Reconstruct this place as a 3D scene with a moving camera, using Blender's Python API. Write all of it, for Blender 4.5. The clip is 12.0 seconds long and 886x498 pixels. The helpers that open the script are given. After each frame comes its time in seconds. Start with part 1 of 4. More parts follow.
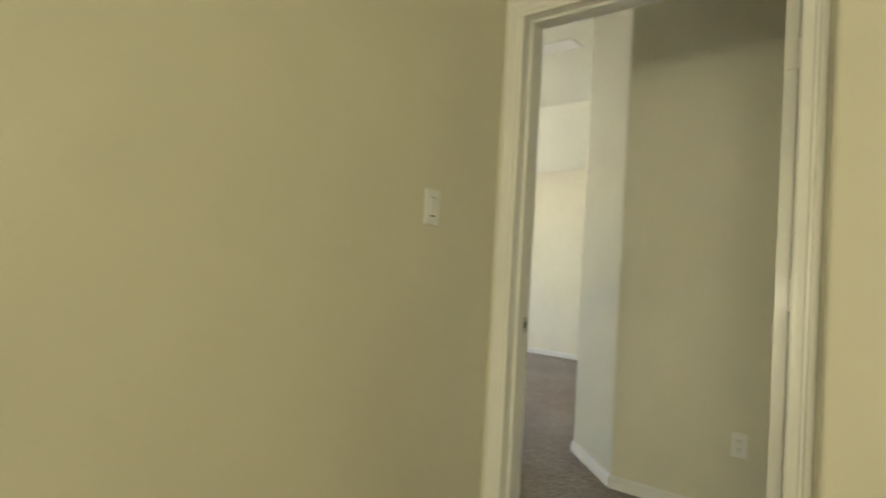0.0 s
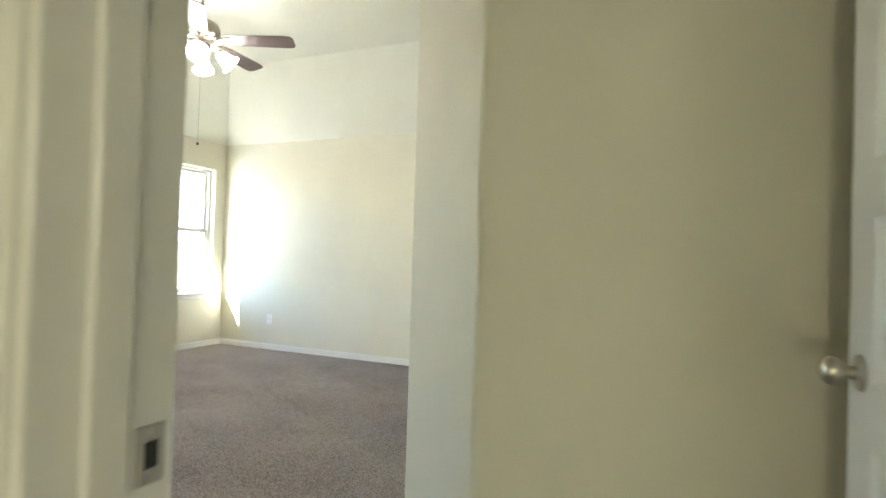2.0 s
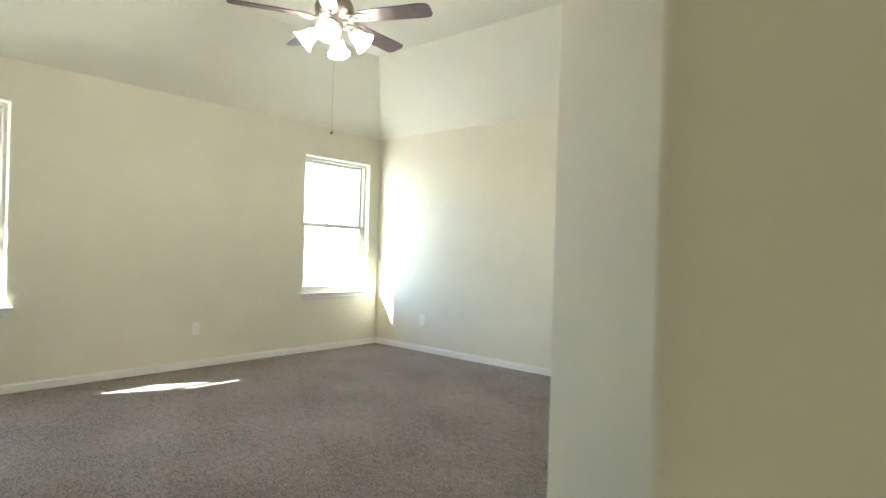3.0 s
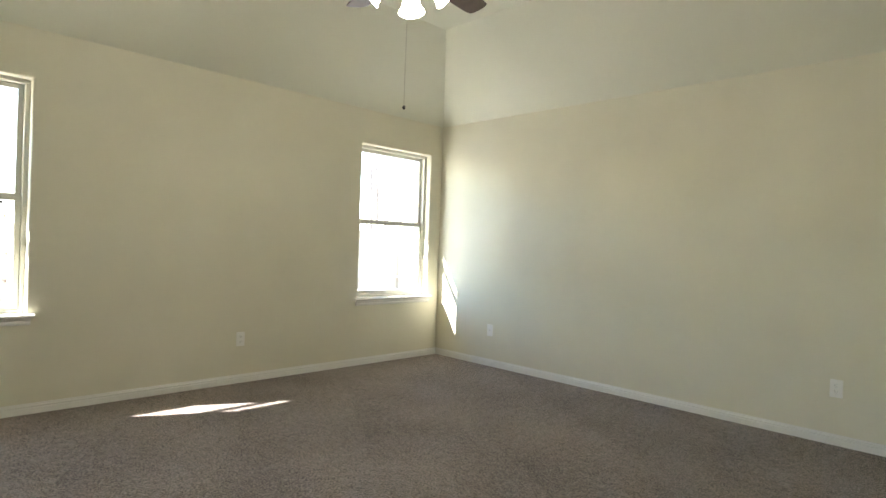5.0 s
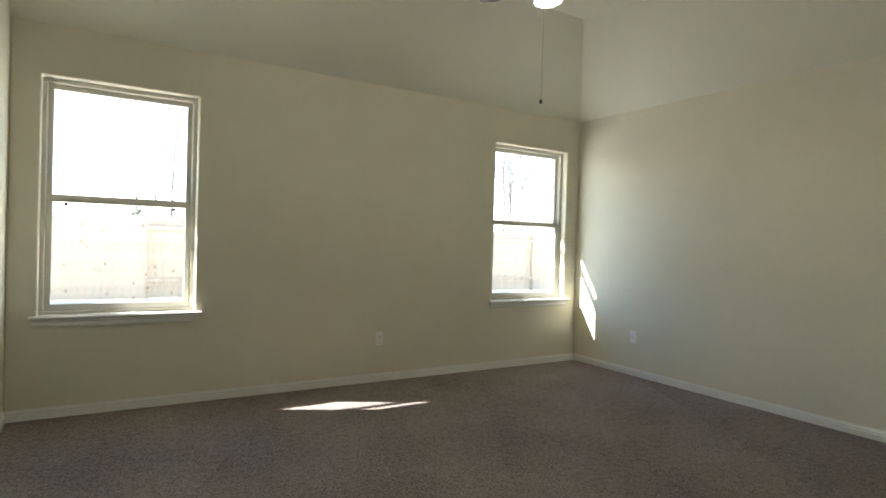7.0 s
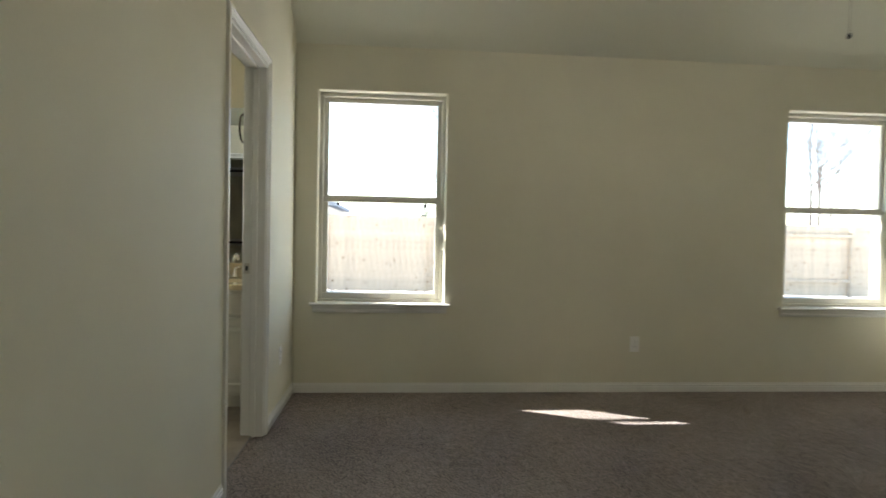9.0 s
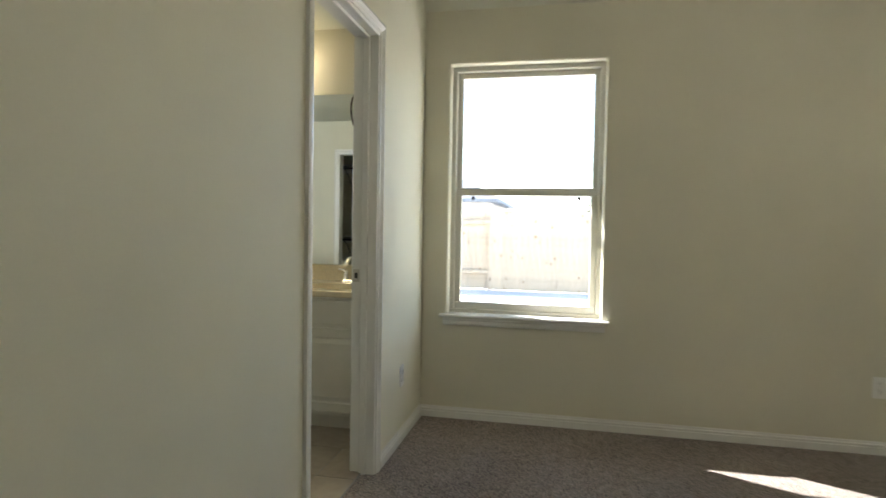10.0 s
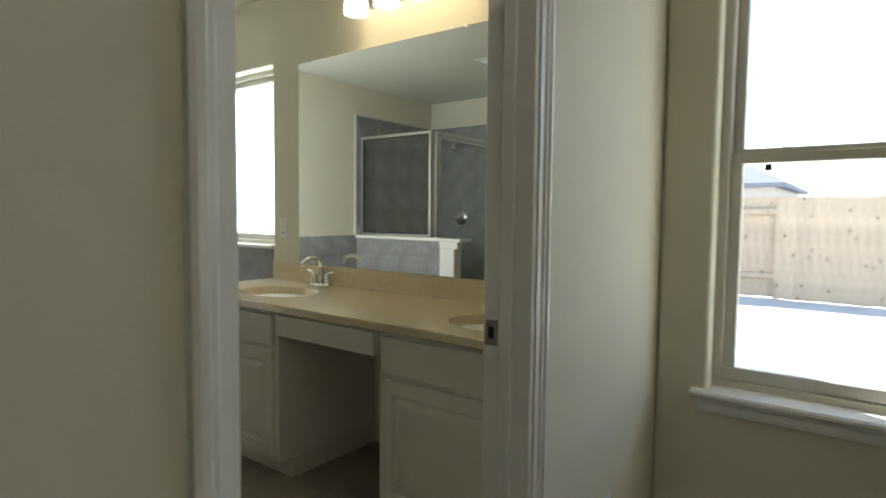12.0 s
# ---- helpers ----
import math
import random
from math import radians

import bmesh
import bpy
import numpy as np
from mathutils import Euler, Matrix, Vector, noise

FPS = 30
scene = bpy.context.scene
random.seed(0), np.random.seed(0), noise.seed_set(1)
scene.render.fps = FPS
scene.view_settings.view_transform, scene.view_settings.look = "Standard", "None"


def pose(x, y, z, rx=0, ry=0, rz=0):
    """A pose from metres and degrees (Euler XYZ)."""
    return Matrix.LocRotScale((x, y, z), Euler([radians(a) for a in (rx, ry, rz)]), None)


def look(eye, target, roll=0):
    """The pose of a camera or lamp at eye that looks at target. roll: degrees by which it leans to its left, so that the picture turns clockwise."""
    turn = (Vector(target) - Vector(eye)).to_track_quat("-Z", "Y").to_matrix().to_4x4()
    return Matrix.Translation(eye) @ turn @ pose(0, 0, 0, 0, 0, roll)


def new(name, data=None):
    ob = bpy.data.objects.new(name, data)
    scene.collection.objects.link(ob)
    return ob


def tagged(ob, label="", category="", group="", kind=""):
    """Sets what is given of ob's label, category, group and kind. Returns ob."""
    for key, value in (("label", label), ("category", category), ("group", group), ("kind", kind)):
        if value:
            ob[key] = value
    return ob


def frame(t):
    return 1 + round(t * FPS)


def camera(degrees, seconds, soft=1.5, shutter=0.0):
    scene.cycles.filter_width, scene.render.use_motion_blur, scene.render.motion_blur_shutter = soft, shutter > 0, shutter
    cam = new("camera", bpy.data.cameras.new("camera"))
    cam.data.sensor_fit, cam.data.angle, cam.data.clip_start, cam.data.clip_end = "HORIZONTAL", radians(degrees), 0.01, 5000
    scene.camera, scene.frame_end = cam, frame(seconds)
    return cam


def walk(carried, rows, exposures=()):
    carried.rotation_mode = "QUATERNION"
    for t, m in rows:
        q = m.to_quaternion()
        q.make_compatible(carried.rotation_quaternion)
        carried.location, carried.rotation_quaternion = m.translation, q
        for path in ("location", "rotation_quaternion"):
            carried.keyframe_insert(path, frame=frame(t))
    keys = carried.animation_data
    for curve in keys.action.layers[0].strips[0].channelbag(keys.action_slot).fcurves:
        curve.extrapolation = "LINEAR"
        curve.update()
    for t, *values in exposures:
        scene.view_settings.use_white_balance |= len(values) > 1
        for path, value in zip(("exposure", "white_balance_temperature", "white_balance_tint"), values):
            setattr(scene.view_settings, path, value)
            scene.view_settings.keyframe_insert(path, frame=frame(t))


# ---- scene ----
cam = camera(75.7, 12.0, shutter=0.4)
PATH = [
    (0, (-2.089, -6.01, 1.142), (-0.541, -4.744, 1.191), 3.2),
    (0.5, (-1.83, -5.799, 1.132), (-0.047, -4.894, 1.197), 2.2),
    (1, (-1.444, -5.644, 1.129), (0.397, -4.865, 1.191), 1.9),
    (1.2, (-1.299, -5.6, 1.12), (0.544, -4.824, 1.176), 2.0),
    (1.5, (-1.031, -5.506, 1.112), (0.817, -4.744, 1.164), 1.9),
    (2, (-0.622, -5.385, 1.125), (1.202, -4.564, 1.161), 1.8),
    (2.5, (-0.227, -5.256, 1.153), (1.464, -4.188, 1.164), 1.3),
    (2.8, (-0.081, -5.187, 1.146), (1.49, -3.95, 1.153), 1.4),
    (3, (0.021, -5.133, 1.149), (1.528, -3.819, 1.151), 1.7),
    (3.1, (0.075, -5.091, 1.149), (1.561, -3.753, 1.152), 1.7),
    (5, (0.38, -4.415, 1.167), (1.79, -2.997, 1.157), 2.1),
    (5.5, (0.376, -4.321, 1.174), (1.738, -2.857, 1.16), 2.0),
    (6, (0.378, -4.281, 1.175), (1.656, -2.743, 1.158), 2.0),
    (6.5, (0.389, -4.288, 1.178), (1.571, -2.675, 1.159), 1.9),
    (8.5, (0.677, -4.338, 1.138), (1.097, -2.383, 1.094), 1.3),
    (9, (0.713, -4.074, 1.139), (0.879, -2.081, 1.087), 1.2),
    (9.5, (0.8, -3.753, 1.141), (0.681, -1.757, 1.085), 1.0),
    (10, (0.833, -3.383, 1.16), (0.426, -1.427, 1.084), 1.0),
    (10.5, (0.815, -2.985, 1.149), (0.165, -1.095, 1.072), 0.9),
    (11, (0.723, -2.599, 1.18), (-0.111, -0.784, 1.089), 0.8),
    (11.5, (0.631, -2.23, 1.187), (-0.373, -0.503, 1.082), 0.7),
    (12, (0.563, -1.938, 1.188), (-0.639, -0.344, 1.066), 0.6),
]
walk(cam, [(t, look(eye, target, roll)) for t, eye, target, roll in PATH],
     [(0, 4.12, 6500, 10), (0.5, 4.3, 6450, 10), (1.0, 4.55, 6280, 10), (1.5, 4.5, 6030, 10), (2.0, 4.3, 6030, 10), (2.5, 4.1, 6080, 10), (3.2, 3.9, 6080, 10), (5.0, 3.38, 6500, 10), (5.5, 3.25, 6500, 10), (6.5, 2.75, 6500, 10), (8.5, 2.6, 6500, 10), (9.0, 2.45, 6500, 10), (9.5, 2.5, 6500, 10), (10.0, 2.7, 6500, 10), (11.0, 2.38, 6500, 10), (11.5, 2.14, 6500, 10), (12.0, 2.02, 6500, 10)])

# ---- world, sun, lamps ----
world = bpy.data.worlds.new("sky")
scene.world = world
world.use_nodes = True
wn = world.node_tree.nodes
sky = wn.new("ShaderNodeTexSky")
sky.sky_type = "NISHITA"
sky.sun_disc = False
sky.dust_density = 0.0
SUN = Vector((2.06, -1.0, -1.6)).normalized()
sky.sun_elevation = math.asin(-SUN.z)
sky.sun_rotation = math.atan2(-SUN.x, -SUN.y)
wn["Background"].inputs["Strength"].default_value = 0.15
world.node_tree.links.new(sky.outputs[0], wn["Background"].inputs[0])
sun = new("sun", bpy.data.lights.new("sun", "SUN"))
sun.data.energy, sun.data.angle, sun.data.color = 5.0, radians(0.5), (1.0, 0.985, 0.95)
sun.matrix_world = look((0, 0, 20), Vector((0, 0, 20)) + SUN)


def lamp(name, place, watts, colour, radius):
    ob = new(name, bpy.data.lights.new(name, "POINT"))
    ob.data.energy, ob.data.color, ob.data.shadow_soft_size = watts, colour, radius
    ob.location = place
    return ob


# ---- materials ----
def material(name, colour, rough=0.6, metal=0.0, vary=0.06, scale=8.0, bump=0.0, bump_scale=120.0, spec=0.5, coat=0.0):
    """A plain surface with faint mottling at two scales and fine relief."""
    m = bpy.data.materials.new(name)
    m.use_nodes = True
    n, l = m.node_tree.nodes, m.node_tree.links
    b = n["Principled BSDF"]
    b.inputs["Roughness"].default_value, b.inputs["Metallic"].default_value = rough, metal
    b.inputs["Specular IOR Level"].default_value = spec
    b.inputs["Coat Weight"].default_value = coat
    c = n.new("ShaderNodeTexCoord")
    big, fine = n.new("ShaderNodeTexNoise"), n.new("ShaderNodeTexNoise")
    big.inputs["Scale"].default_value, big.inputs["Detail"].default_value = scale, 4
    fine.inputs["Scale"].default_value, fine.inputs["Detail"].default_value = bump_scale, 3
    l.new(c.outputs["Object"], big.inputs["Vector"])
    l.new(c.outputs["Object"], fine.inputs["Vector"])
    add = n.new("ShaderNodeMath")
    add.operation = "MULTIPLY_ADD"
    l.new(fine.outputs["Fac"], add.inputs[0])
    add.inputs[1].default_value = 0.35
    l.new(big.outputs["Fac"], add.inputs[2])
    ramp = n.new("ShaderNodeValToRGB")
    lo, hi = [max(0, x * (1 - vary)) for x in colour], [min(1, x * (1 + vary)) for x in colour]
    ramp.color_ramp.elements[0].position, ramp.color_ramp.elements[1].position = 0.4, 0.95
    ramp.color_ramp.elements[0].color, ramp.color_ramp.elements[1].color = (*lo, 1), (*hi, 1)
    l.new(add.outputs[0], ramp.inputs[0])
    l.new(ramp.outputs[0], b.inputs["Base Color"])
    if bump:
        bp = n.new("ShaderNodeBump")
        bp.inputs["Strength"].default_value, bp.inputs["Distance"].default_value = bump, 0.004
        l.new(fine.outputs["Fac"], bp.inputs["Height"])
        l.new(bp.outputs[0], b.inputs["Normal"])
    return m


def glow(name, colour, strength):
    m = bpy.data.materials.new(name)
    m.use_nodes = True
    b = m.node_tree.nodes["Principled BSDF"]
    b.inputs["Base Color"].default_value = (0.9, 0.88, 0.82, 1)
    b.inputs["Emission Color"].default_value, b.inputs["Emission Strength"].default_value = (*colour, 1), strength
    return m


def glass(name, colour=(1, 1, 1), rough=0.0, gloss=0.03):
    """Thin clear glass: see-through with a faint gloss."""
    m = bpy.data.materials.new(name)
    m.use_nodes = True
    n, l = m.node_tree.nodes, m.node_tree.links
    n.remove(n["Principled BSDF"])
    t, g, mix = n.new("ShaderNodeBsdfTransparent"), n.new("ShaderNodeBsdfGlossy"), n.new("ShaderNodeMixShader")
    t.inputs[0].default_value = (*colour, 1)
    g.inputs["Roughness"].default_value = rough
    mix.inputs[0].default_value = gloss
    l.new(t.outputs[0], mix.inputs[1])
    l.new(g.outputs[0], mix.inputs[2])
    l.new(mix.outputs[0], n["Material Output"].inputs[0])
    return m


M_WALL = material("wall_paint", (0.692, 0.662, 0.533), 0.7, vary=0.04, scale=2.2, bump=0.11, bump_scale=150)
M_CEIL = material("ceiling_paint", (0.68, 0.676, 0.568), 0.85, vary=0.03, scale=1.5, bump=0.3, bump_scale=70)
M_TRIM = material("white_trim_paint", (0.80, 0.79, 0.75), 0.24, vary=0.02, scale=5, bump=0.05)
M_DOOR = material("white_door_paint", (0.80, 0.79, 0.75), 0.32, vary=0.02, scale=4, bump=0.06, bump_scale=60)
M_PLATE = material("white_plastic", (0.82, 0.81, 0.77), 0.4, vary=0.01)
# near-black; for black parts, and for the shade inside slots, holes and vents
M_DARK = material("dark_slot", (0.03, 0.03, 0.03), 0.6)
M_BRONZE = material("dark_bronze", (0.10, 0.085, 0.07), 0.35, 1.0, vary=0.05)
M_VINYL = material("window_vinyl", (0.63, 0.61, 0.53), 0.4, vary=0.02, scale=6)
M_NICKEL = material("brushed_nickel", (0.55, 0.52, 0.47), 0.28, 1.0, vary=0.05, scale=30)
M_FAN = material("aged_nickel", (0.36, 0.33, 0.27), 0.34, 1.0, vary=0.08, scale=30)
M_CHROME = material("chrome", (0.82, 0.82, 0.82), 0.08, 1.0, vary=0.01)
M_BLADE = material("dark_walnut_blade", (0.060, 0.040, 0.033), 0.5, vary=0.35, scale=14)
M_GLASS = glass("clear_glass")


def obscure(name):
    """Pebbled privacy glass: mostly scatters the light that goes through."""
    m = bpy.data.materials.new(name)
    m.use_nodes = True
    n, l = m.node_tree.nodes, m.node_tree.links
    n.remove(n["Principled BSDF"])
    t, d, mix = n.new("ShaderNodeBsdfTransparent"), n.new("ShaderNodeBsdfTranslucent"), n.new("ShaderNodeMixShader")
    d.inputs[0].default_value = (0.97, 0.98, 0.97, 1)
    mix.inputs[0].default_value = 0.92
    l.new(t.outputs[0], mix.inputs[1])
    l.new(d.outputs[0], mix.inputs[2])
    l.new(mix.outputs[0], n["Material Output"].inputs[0])
    return m


M_OBSCURE = obscure("pebbled_privacy_glass")
M_SHOWER_GLASS = glass("shower_glass", (0.94, 0.96, 0.95))


def carpet():
    m = material("carpet", (0.27, 0.215, 0.18), 0.95, vary=0.05, scale=3, spec=0.1)
    n, l = m.node_tree.nodes, m.node_tree.links
    c = n.new("ShaderNodeTexCoord")
    pile, tuft, wide = n.new("ShaderNodeTexNoise"), n.new("ShaderNodeTexVoronoi"), n.new("ShaderNodeTexNoise")
    pile.inputs["Scale"].default_value, pile.inputs["Detail"].default_value = 112, 6
    pile.inputs["Roughness"].default_value = 0.8
    tuft.inputs["Scale"].default_value = 210
    wide.inputs["Scale"].default_value, wide.inputs["Detail"].default_value = 1.6, 5
    lay = n.new("ShaderNodeMapping")
    lay.inputs["Rotation"].default_value, lay.inputs["Scale"].default_value = (0, 0, 0.35), (0.7, 1, 1)
    l.new(c.outputs["Object"], lay.inputs["Vector"])
    for t, source in ((pile, lay), (tuft, lay), (wide, c)):
        l.new(source.outputs["Vector" if source is lay else "Object"], t.inputs["Vector"])
    mid = n.new("ShaderNodeTexNoise")
    mid.inputs["Scale"].default_value, mid.inputs["Detail"].default_value = 22, 4
    l.new(c.outputs["Object"], mid.inputs["Vector"])
    half = n.new("ShaderNodeMath")
    half.operation = "MULTIPLY_ADD"
    l.new(mid.outputs["Fac"], half.inputs[0])
    half.inputs[1].default_value = 0.13
    l.new(pile.outputs["Fac"], half.inputs[2])
    mix = n.new("ShaderNodeMath")
    mix.operation = "MULTIPLY_ADD"
    l.new(wide.outputs["Fac"], mix.inputs[0])
    mix.inputs[1].default_value = 0.11
    l.new(half.outputs[0], mix.inputs[2])
    lanes, turn = n.new("ShaderNodeTexWave"), n.new("ShaderNodeMapping")
    turn.inputs["Rotation"].default_value = (0, 0, 0.5)
    l.new(c.outputs["Object"], turn.inputs["Vector"])
    l.new(turn.outputs["Vector"], lanes.inputs["Vector"])
    lanes.wave_profile = "SAW"
    lanes.inputs["Scale"].default_value, lanes.inputs["Distortion"].default_value = 0.42, 1.2
    lanes.inputs["Detail"].default_value, lanes.inputs["Detail Scale"].default_value = 1.0, 0.6
    nap = n.new("ShaderNodeMath")
    nap.operation = "MULTIPLY_ADD"
    l.new(lanes.outputs["Fac"], nap.inputs[0])
    nap.inputs[1].default_value = 0.012
    l.new(mix.outputs[0], nap.inputs[2])
    ramp = n.new("ShaderNodeValToRGB")
    for e, (p, col) in zip(ramp.color_ramp.elements, ((0.525, (0.036, 0.027, 0.025, 1)), (0.730, (0.48, 0.402, 0.348, 1)))):
        e.position, e.color = p, col
    l.new(nap.outputs[0], ramp.inputs[0])
    b = n["Principled BSDF"]
    l.new(ramp.outputs[0], b.inputs["Base Color"])
    sm = n.new("ShaderNodeMath")
    sm.operation = "SUBTRACT"
    l.new(pile.outputs["Fac"], sm.inputs[0])
    l.new(tuft.outputs["Distance"], sm.inputs[1])
    bp = n.new("ShaderNodeBump")
    bp.inputs["Strength"].default_value, bp.inputs["Distance"].default_value = 0.7, 0.012
    l.new(sm.outputs[0], bp.inputs["Height"])
    l.new(bp.outputs[0], b.inputs["Normal"])
    b.inputs["Sheen Weight"].default_value = 0.15
    return m


M_CARPET = carpet()


# ---- mesh helpers ----
def mesh_from(name, bm, mat, smooth=False):
    bmesh.ops.recalc_face_normals(bm, faces=bm.faces)
    me = bpy.data.meshes.new(name)
    bm.to_mesh(me)
    bm.free()
    me.materials.append(mat)
    if smooth:
        for p in me.polygons:
            p.use_smooth = True
    return me


def thing(name, label, category, place=(0, 0, 0), turn=0.0, group="", kind=""):
    ob = new(name)
    ob.empty_display_size = 0.1
    ob.matrix_world = pose(*place, 0, 0, turn)
    return tagged(ob, label, category, group, kind)


def part(name, bm, mat, parent=None, label="", smooth=False):
    ob = new(name, mesh_from(name, bm, mat, smooth))
    ob.parent = parent
    return tagged(ob, label)


def box(lo, hi, bevel=0.0, segments=2, bm=None):
    """A box from corner lo to corner hi, its edges rounded by bevel."""
    out = bm or bmesh.new()
    made = bmesh.ops.create_cube(out, size=1)["verts"]
    c, s = [(a + b) / 2 for a, b in zip(lo, hi)], [abs(b - a) for a, b in zip(lo, hi)]
    for v in made:
        v.co = Vector([v.co[i] * s[i] + c[i] for i in range(3)])
    if bevel:
        edges = list({e for v in made for e in v.link_edges})
        bmesh.ops.bevel(out, geom=edges, offset=bevel, segments=segments, affect="EDGES", profile=0.5)
    return out


def tube(path, radius, sides=12, bm=None, closed_ends=True):
    """A round bar along a list of points; radius may be one number or one for each point."""
    out = bm or bmesh.new()
    pts = [Vector(p) for p in path]
    rad = radius if isinstance(radius, (list, tuple)) else [radius] * len(pts)
    rings = []
    side = None
    for i, p in enumerate(pts):
        d = (pts[min(i + 1, len(pts) - 1)] - pts[max(i - 1, 0)]).normalized()
        if side is None:
            side = d.orthogonal().normalized()
        side = (side - d * side.dot(d)).normalized()
        up = d.cross(side)
        rings.append([out.verts.new(p + rad[i] * (math.cos(a) * side + math.sin(a) * up)) for a in (2 * math.pi * k / sides for k in range(sides))])
    for a, b in zip(rings, rings[1:]):
        for k in range(sides):
            out.faces.new((a[k], a[(k + 1) % sides], b[(k + 1) % sides], b[k]))
    if closed_ends:
        out.faces.new(rings[0][::-1])
        out.faces.new(rings[-1])
    return out


def lathe(profile, sides=24, m=Matrix(), bm=None):
    """A turned shape: profile rows are (radius, height)."""
    out = bm or bmesh.new()
    rings = []
    for r, z in profile:
        if r < 1e-5:
            rings.append([out.verts.new(m @ Vector((0, 0, z)))])
        else:
            rings.append([out.verts.new(m @ Vector((r * math.cos(a), r * math.sin(a), z))) for a in (2 * math.pi * k / sides for k in range(sides))])
    for a, b in zip(rings, rings[1:]):
        for k in range(sides):
            q = [a[k % len(a)], a[(k + 1) % len(a)], b[(k + 1) % len(b)], b[k % len(b)]]
            q = list(dict.fromkeys(q))
            if len(q) > 2:
                out.faces.new(q)
    return out


def extrude_profile(profile, length, m=Matrix(), bm=None):
    """A moulding: a closed outline of (y, z) rows drawn out along x from 0 to length."""
    out = bm or bmesh.new()
    ends = [[out.verts.new(m @ Vector((x, y, z))) for y, z in profile] for x in (0, length)]
    k = len(profile)
    for i in range(k):
        out.faces.new((ends[0][i], ends[0][(i + 1) % k], ends[1][(i + 1) % k], ends[1][i]))
    out.faces.new(ends[0][::-1])
    out.faces.new(ends[1])
    return out


def wall(name, start, end, z0, z1, thick, holes=(), label="", mat=None, round_edges=0.012):
    """A wall whose seen face runs from start to end, with its thickness to the left of that way; holes are (u0, u1, z0, z1) along it."""
    s, e = Vector((*start, 0)), Vector((*end, 0))
    along = (e - s).normalized()
    left = Vector((-along.y, along.x, 0)) * thick
    us = sorted({0.0, (e - s).length, *(h[0] for h in holes), *(h[1] for h in holes)})
    zs = sorted({z0, z1, *(h[2] for h in holes), *(h[3] for h in holes)})
    us, zs = [u for u in us if -1e-6 <= u <= (e - s).length + 1e-6], [z for z in zs if z0 <= z <= z1]
    bm = bmesh.new()
    vs = {(i, j, k): bm.verts.new(s + along * u + left * k + Vector((0, 0, z))) for i, u in enumerate(us) for j, z in enumerate(zs) for k in (0, 1)}

    def solid(i, j):
        if not (0 <= i < len(us) - 1 and 0 <= j < len(zs) - 1):
            return False
        u, z = (us[i] + us[i + 1]) / 2, (zs[j] + zs[j + 1]) / 2
        return not any(h[0] < u < h[1] and h[2] < z < h[3] for h in holes)

    for i in range(len(us) - 1):
        for j in range(len(zs) - 1):
            if not solid(i, j):
                continue
            for k in (0, 1):
                bm.faces.new([vs[q] for q in ((i, j, k), (i + 1, j, k), (i + 1, j + 1, k), (i, j + 1, k))])
            for di, dj, a, b in ((-1, 0, (i, j), (i, j + 1)), (1, 0, (i + 1, j), (i + 1, j + 1)), (0, -1, (i, j), (i + 1, j)), (0, 1, (i, j + 1), (i + 1, j + 1))):
                if not solid(i + di, j + dj):
                    bm.faces.new([vs[q] for q in ((*a, 0), (*b, 0), (*b, 1), (*a, 1))])
    for v in [v for v in bm.verts if not v.link_faces]:
        bm.verts.remove(v)
    ob = part(name, bm, mat or M_WALL)
    if round_edges:
        mod = ob.modifiers.new("bullnose", "BEVEL")
        mod.width, mod.segments, mod.limit_method, mod.angle_limit, mod.harden_normals = round_edges, 3, "ANGLE", radians(50), False
    return tagged(ob, label or "warm beige painted drywall wall with fine texture", "wall", kind="structure")


BASE = [(0, 0), (-0.014, 0), (-0.014, 0.038), (-0.009, 0.040), (-0.009, 0.043), (-0.012, 0.046), (-0.012, 0.053), (-0.006, 0.056), (-0.006, 0.060), (-0.004, 0.068), (0, 0.068)]


def baseboard(start, end, z=0.0):
    """A moulded baseboard on the face of a wall that runs from start to end, its face to the right of that way."""
    s, e = Vector((*start, z)), Vector((*end, z))
    a = (e - s).normalized()
    m = Matrix.Translation(s) @ Matrix(((a.x, -a.y, 0, 0), (a.y, a.x, 0, 0), (0, 0, 1, 0), (0, 0, 0, 1)))
    ob = part("baseboard", extrude_profile(BASE, (e - s).length, m), M_TRIM)
    return tagged(ob, "white painted moulded baseboard along the wall", "baseboard", kind="structure")


CASING = [(0, 0), (0, -0.013), (0.007, -0.016), (0.017, -0.017), (0.022, -0.012), (0.029, -0.0125), (0.034, -0.008), (0.048, -0.007), (0.048, 0)]


def casing(to_world, width, height):
    """Door casing round an opening, in the frame x across, z up, -y out of the wall; one mesh, mitred."""
    bm = bmesh.new()
    rows = []
    for (w, d) in CASING:
        o = 0.048 - w + 0.004
        rows.append([(-o, d, 0), (-o, d, height + o), (width + o, d, height + o), (width + o, d, 0)])
    vs = [[bm.verts.new(to_world @ Vector(p)) for p in r] for r in rows]
    n = len(vs)
    for i in range(n):
        for k in range(3):
            bm.faces.new((vs[i][k], vs[(i + 1) % n][k], vs[(i + 1) % n][k + 1], vs[i][k + 1]))
    bm.faces.new([v[0] for v in vs])
    bm.faces.new([v[3] for v in vs])
    return bm


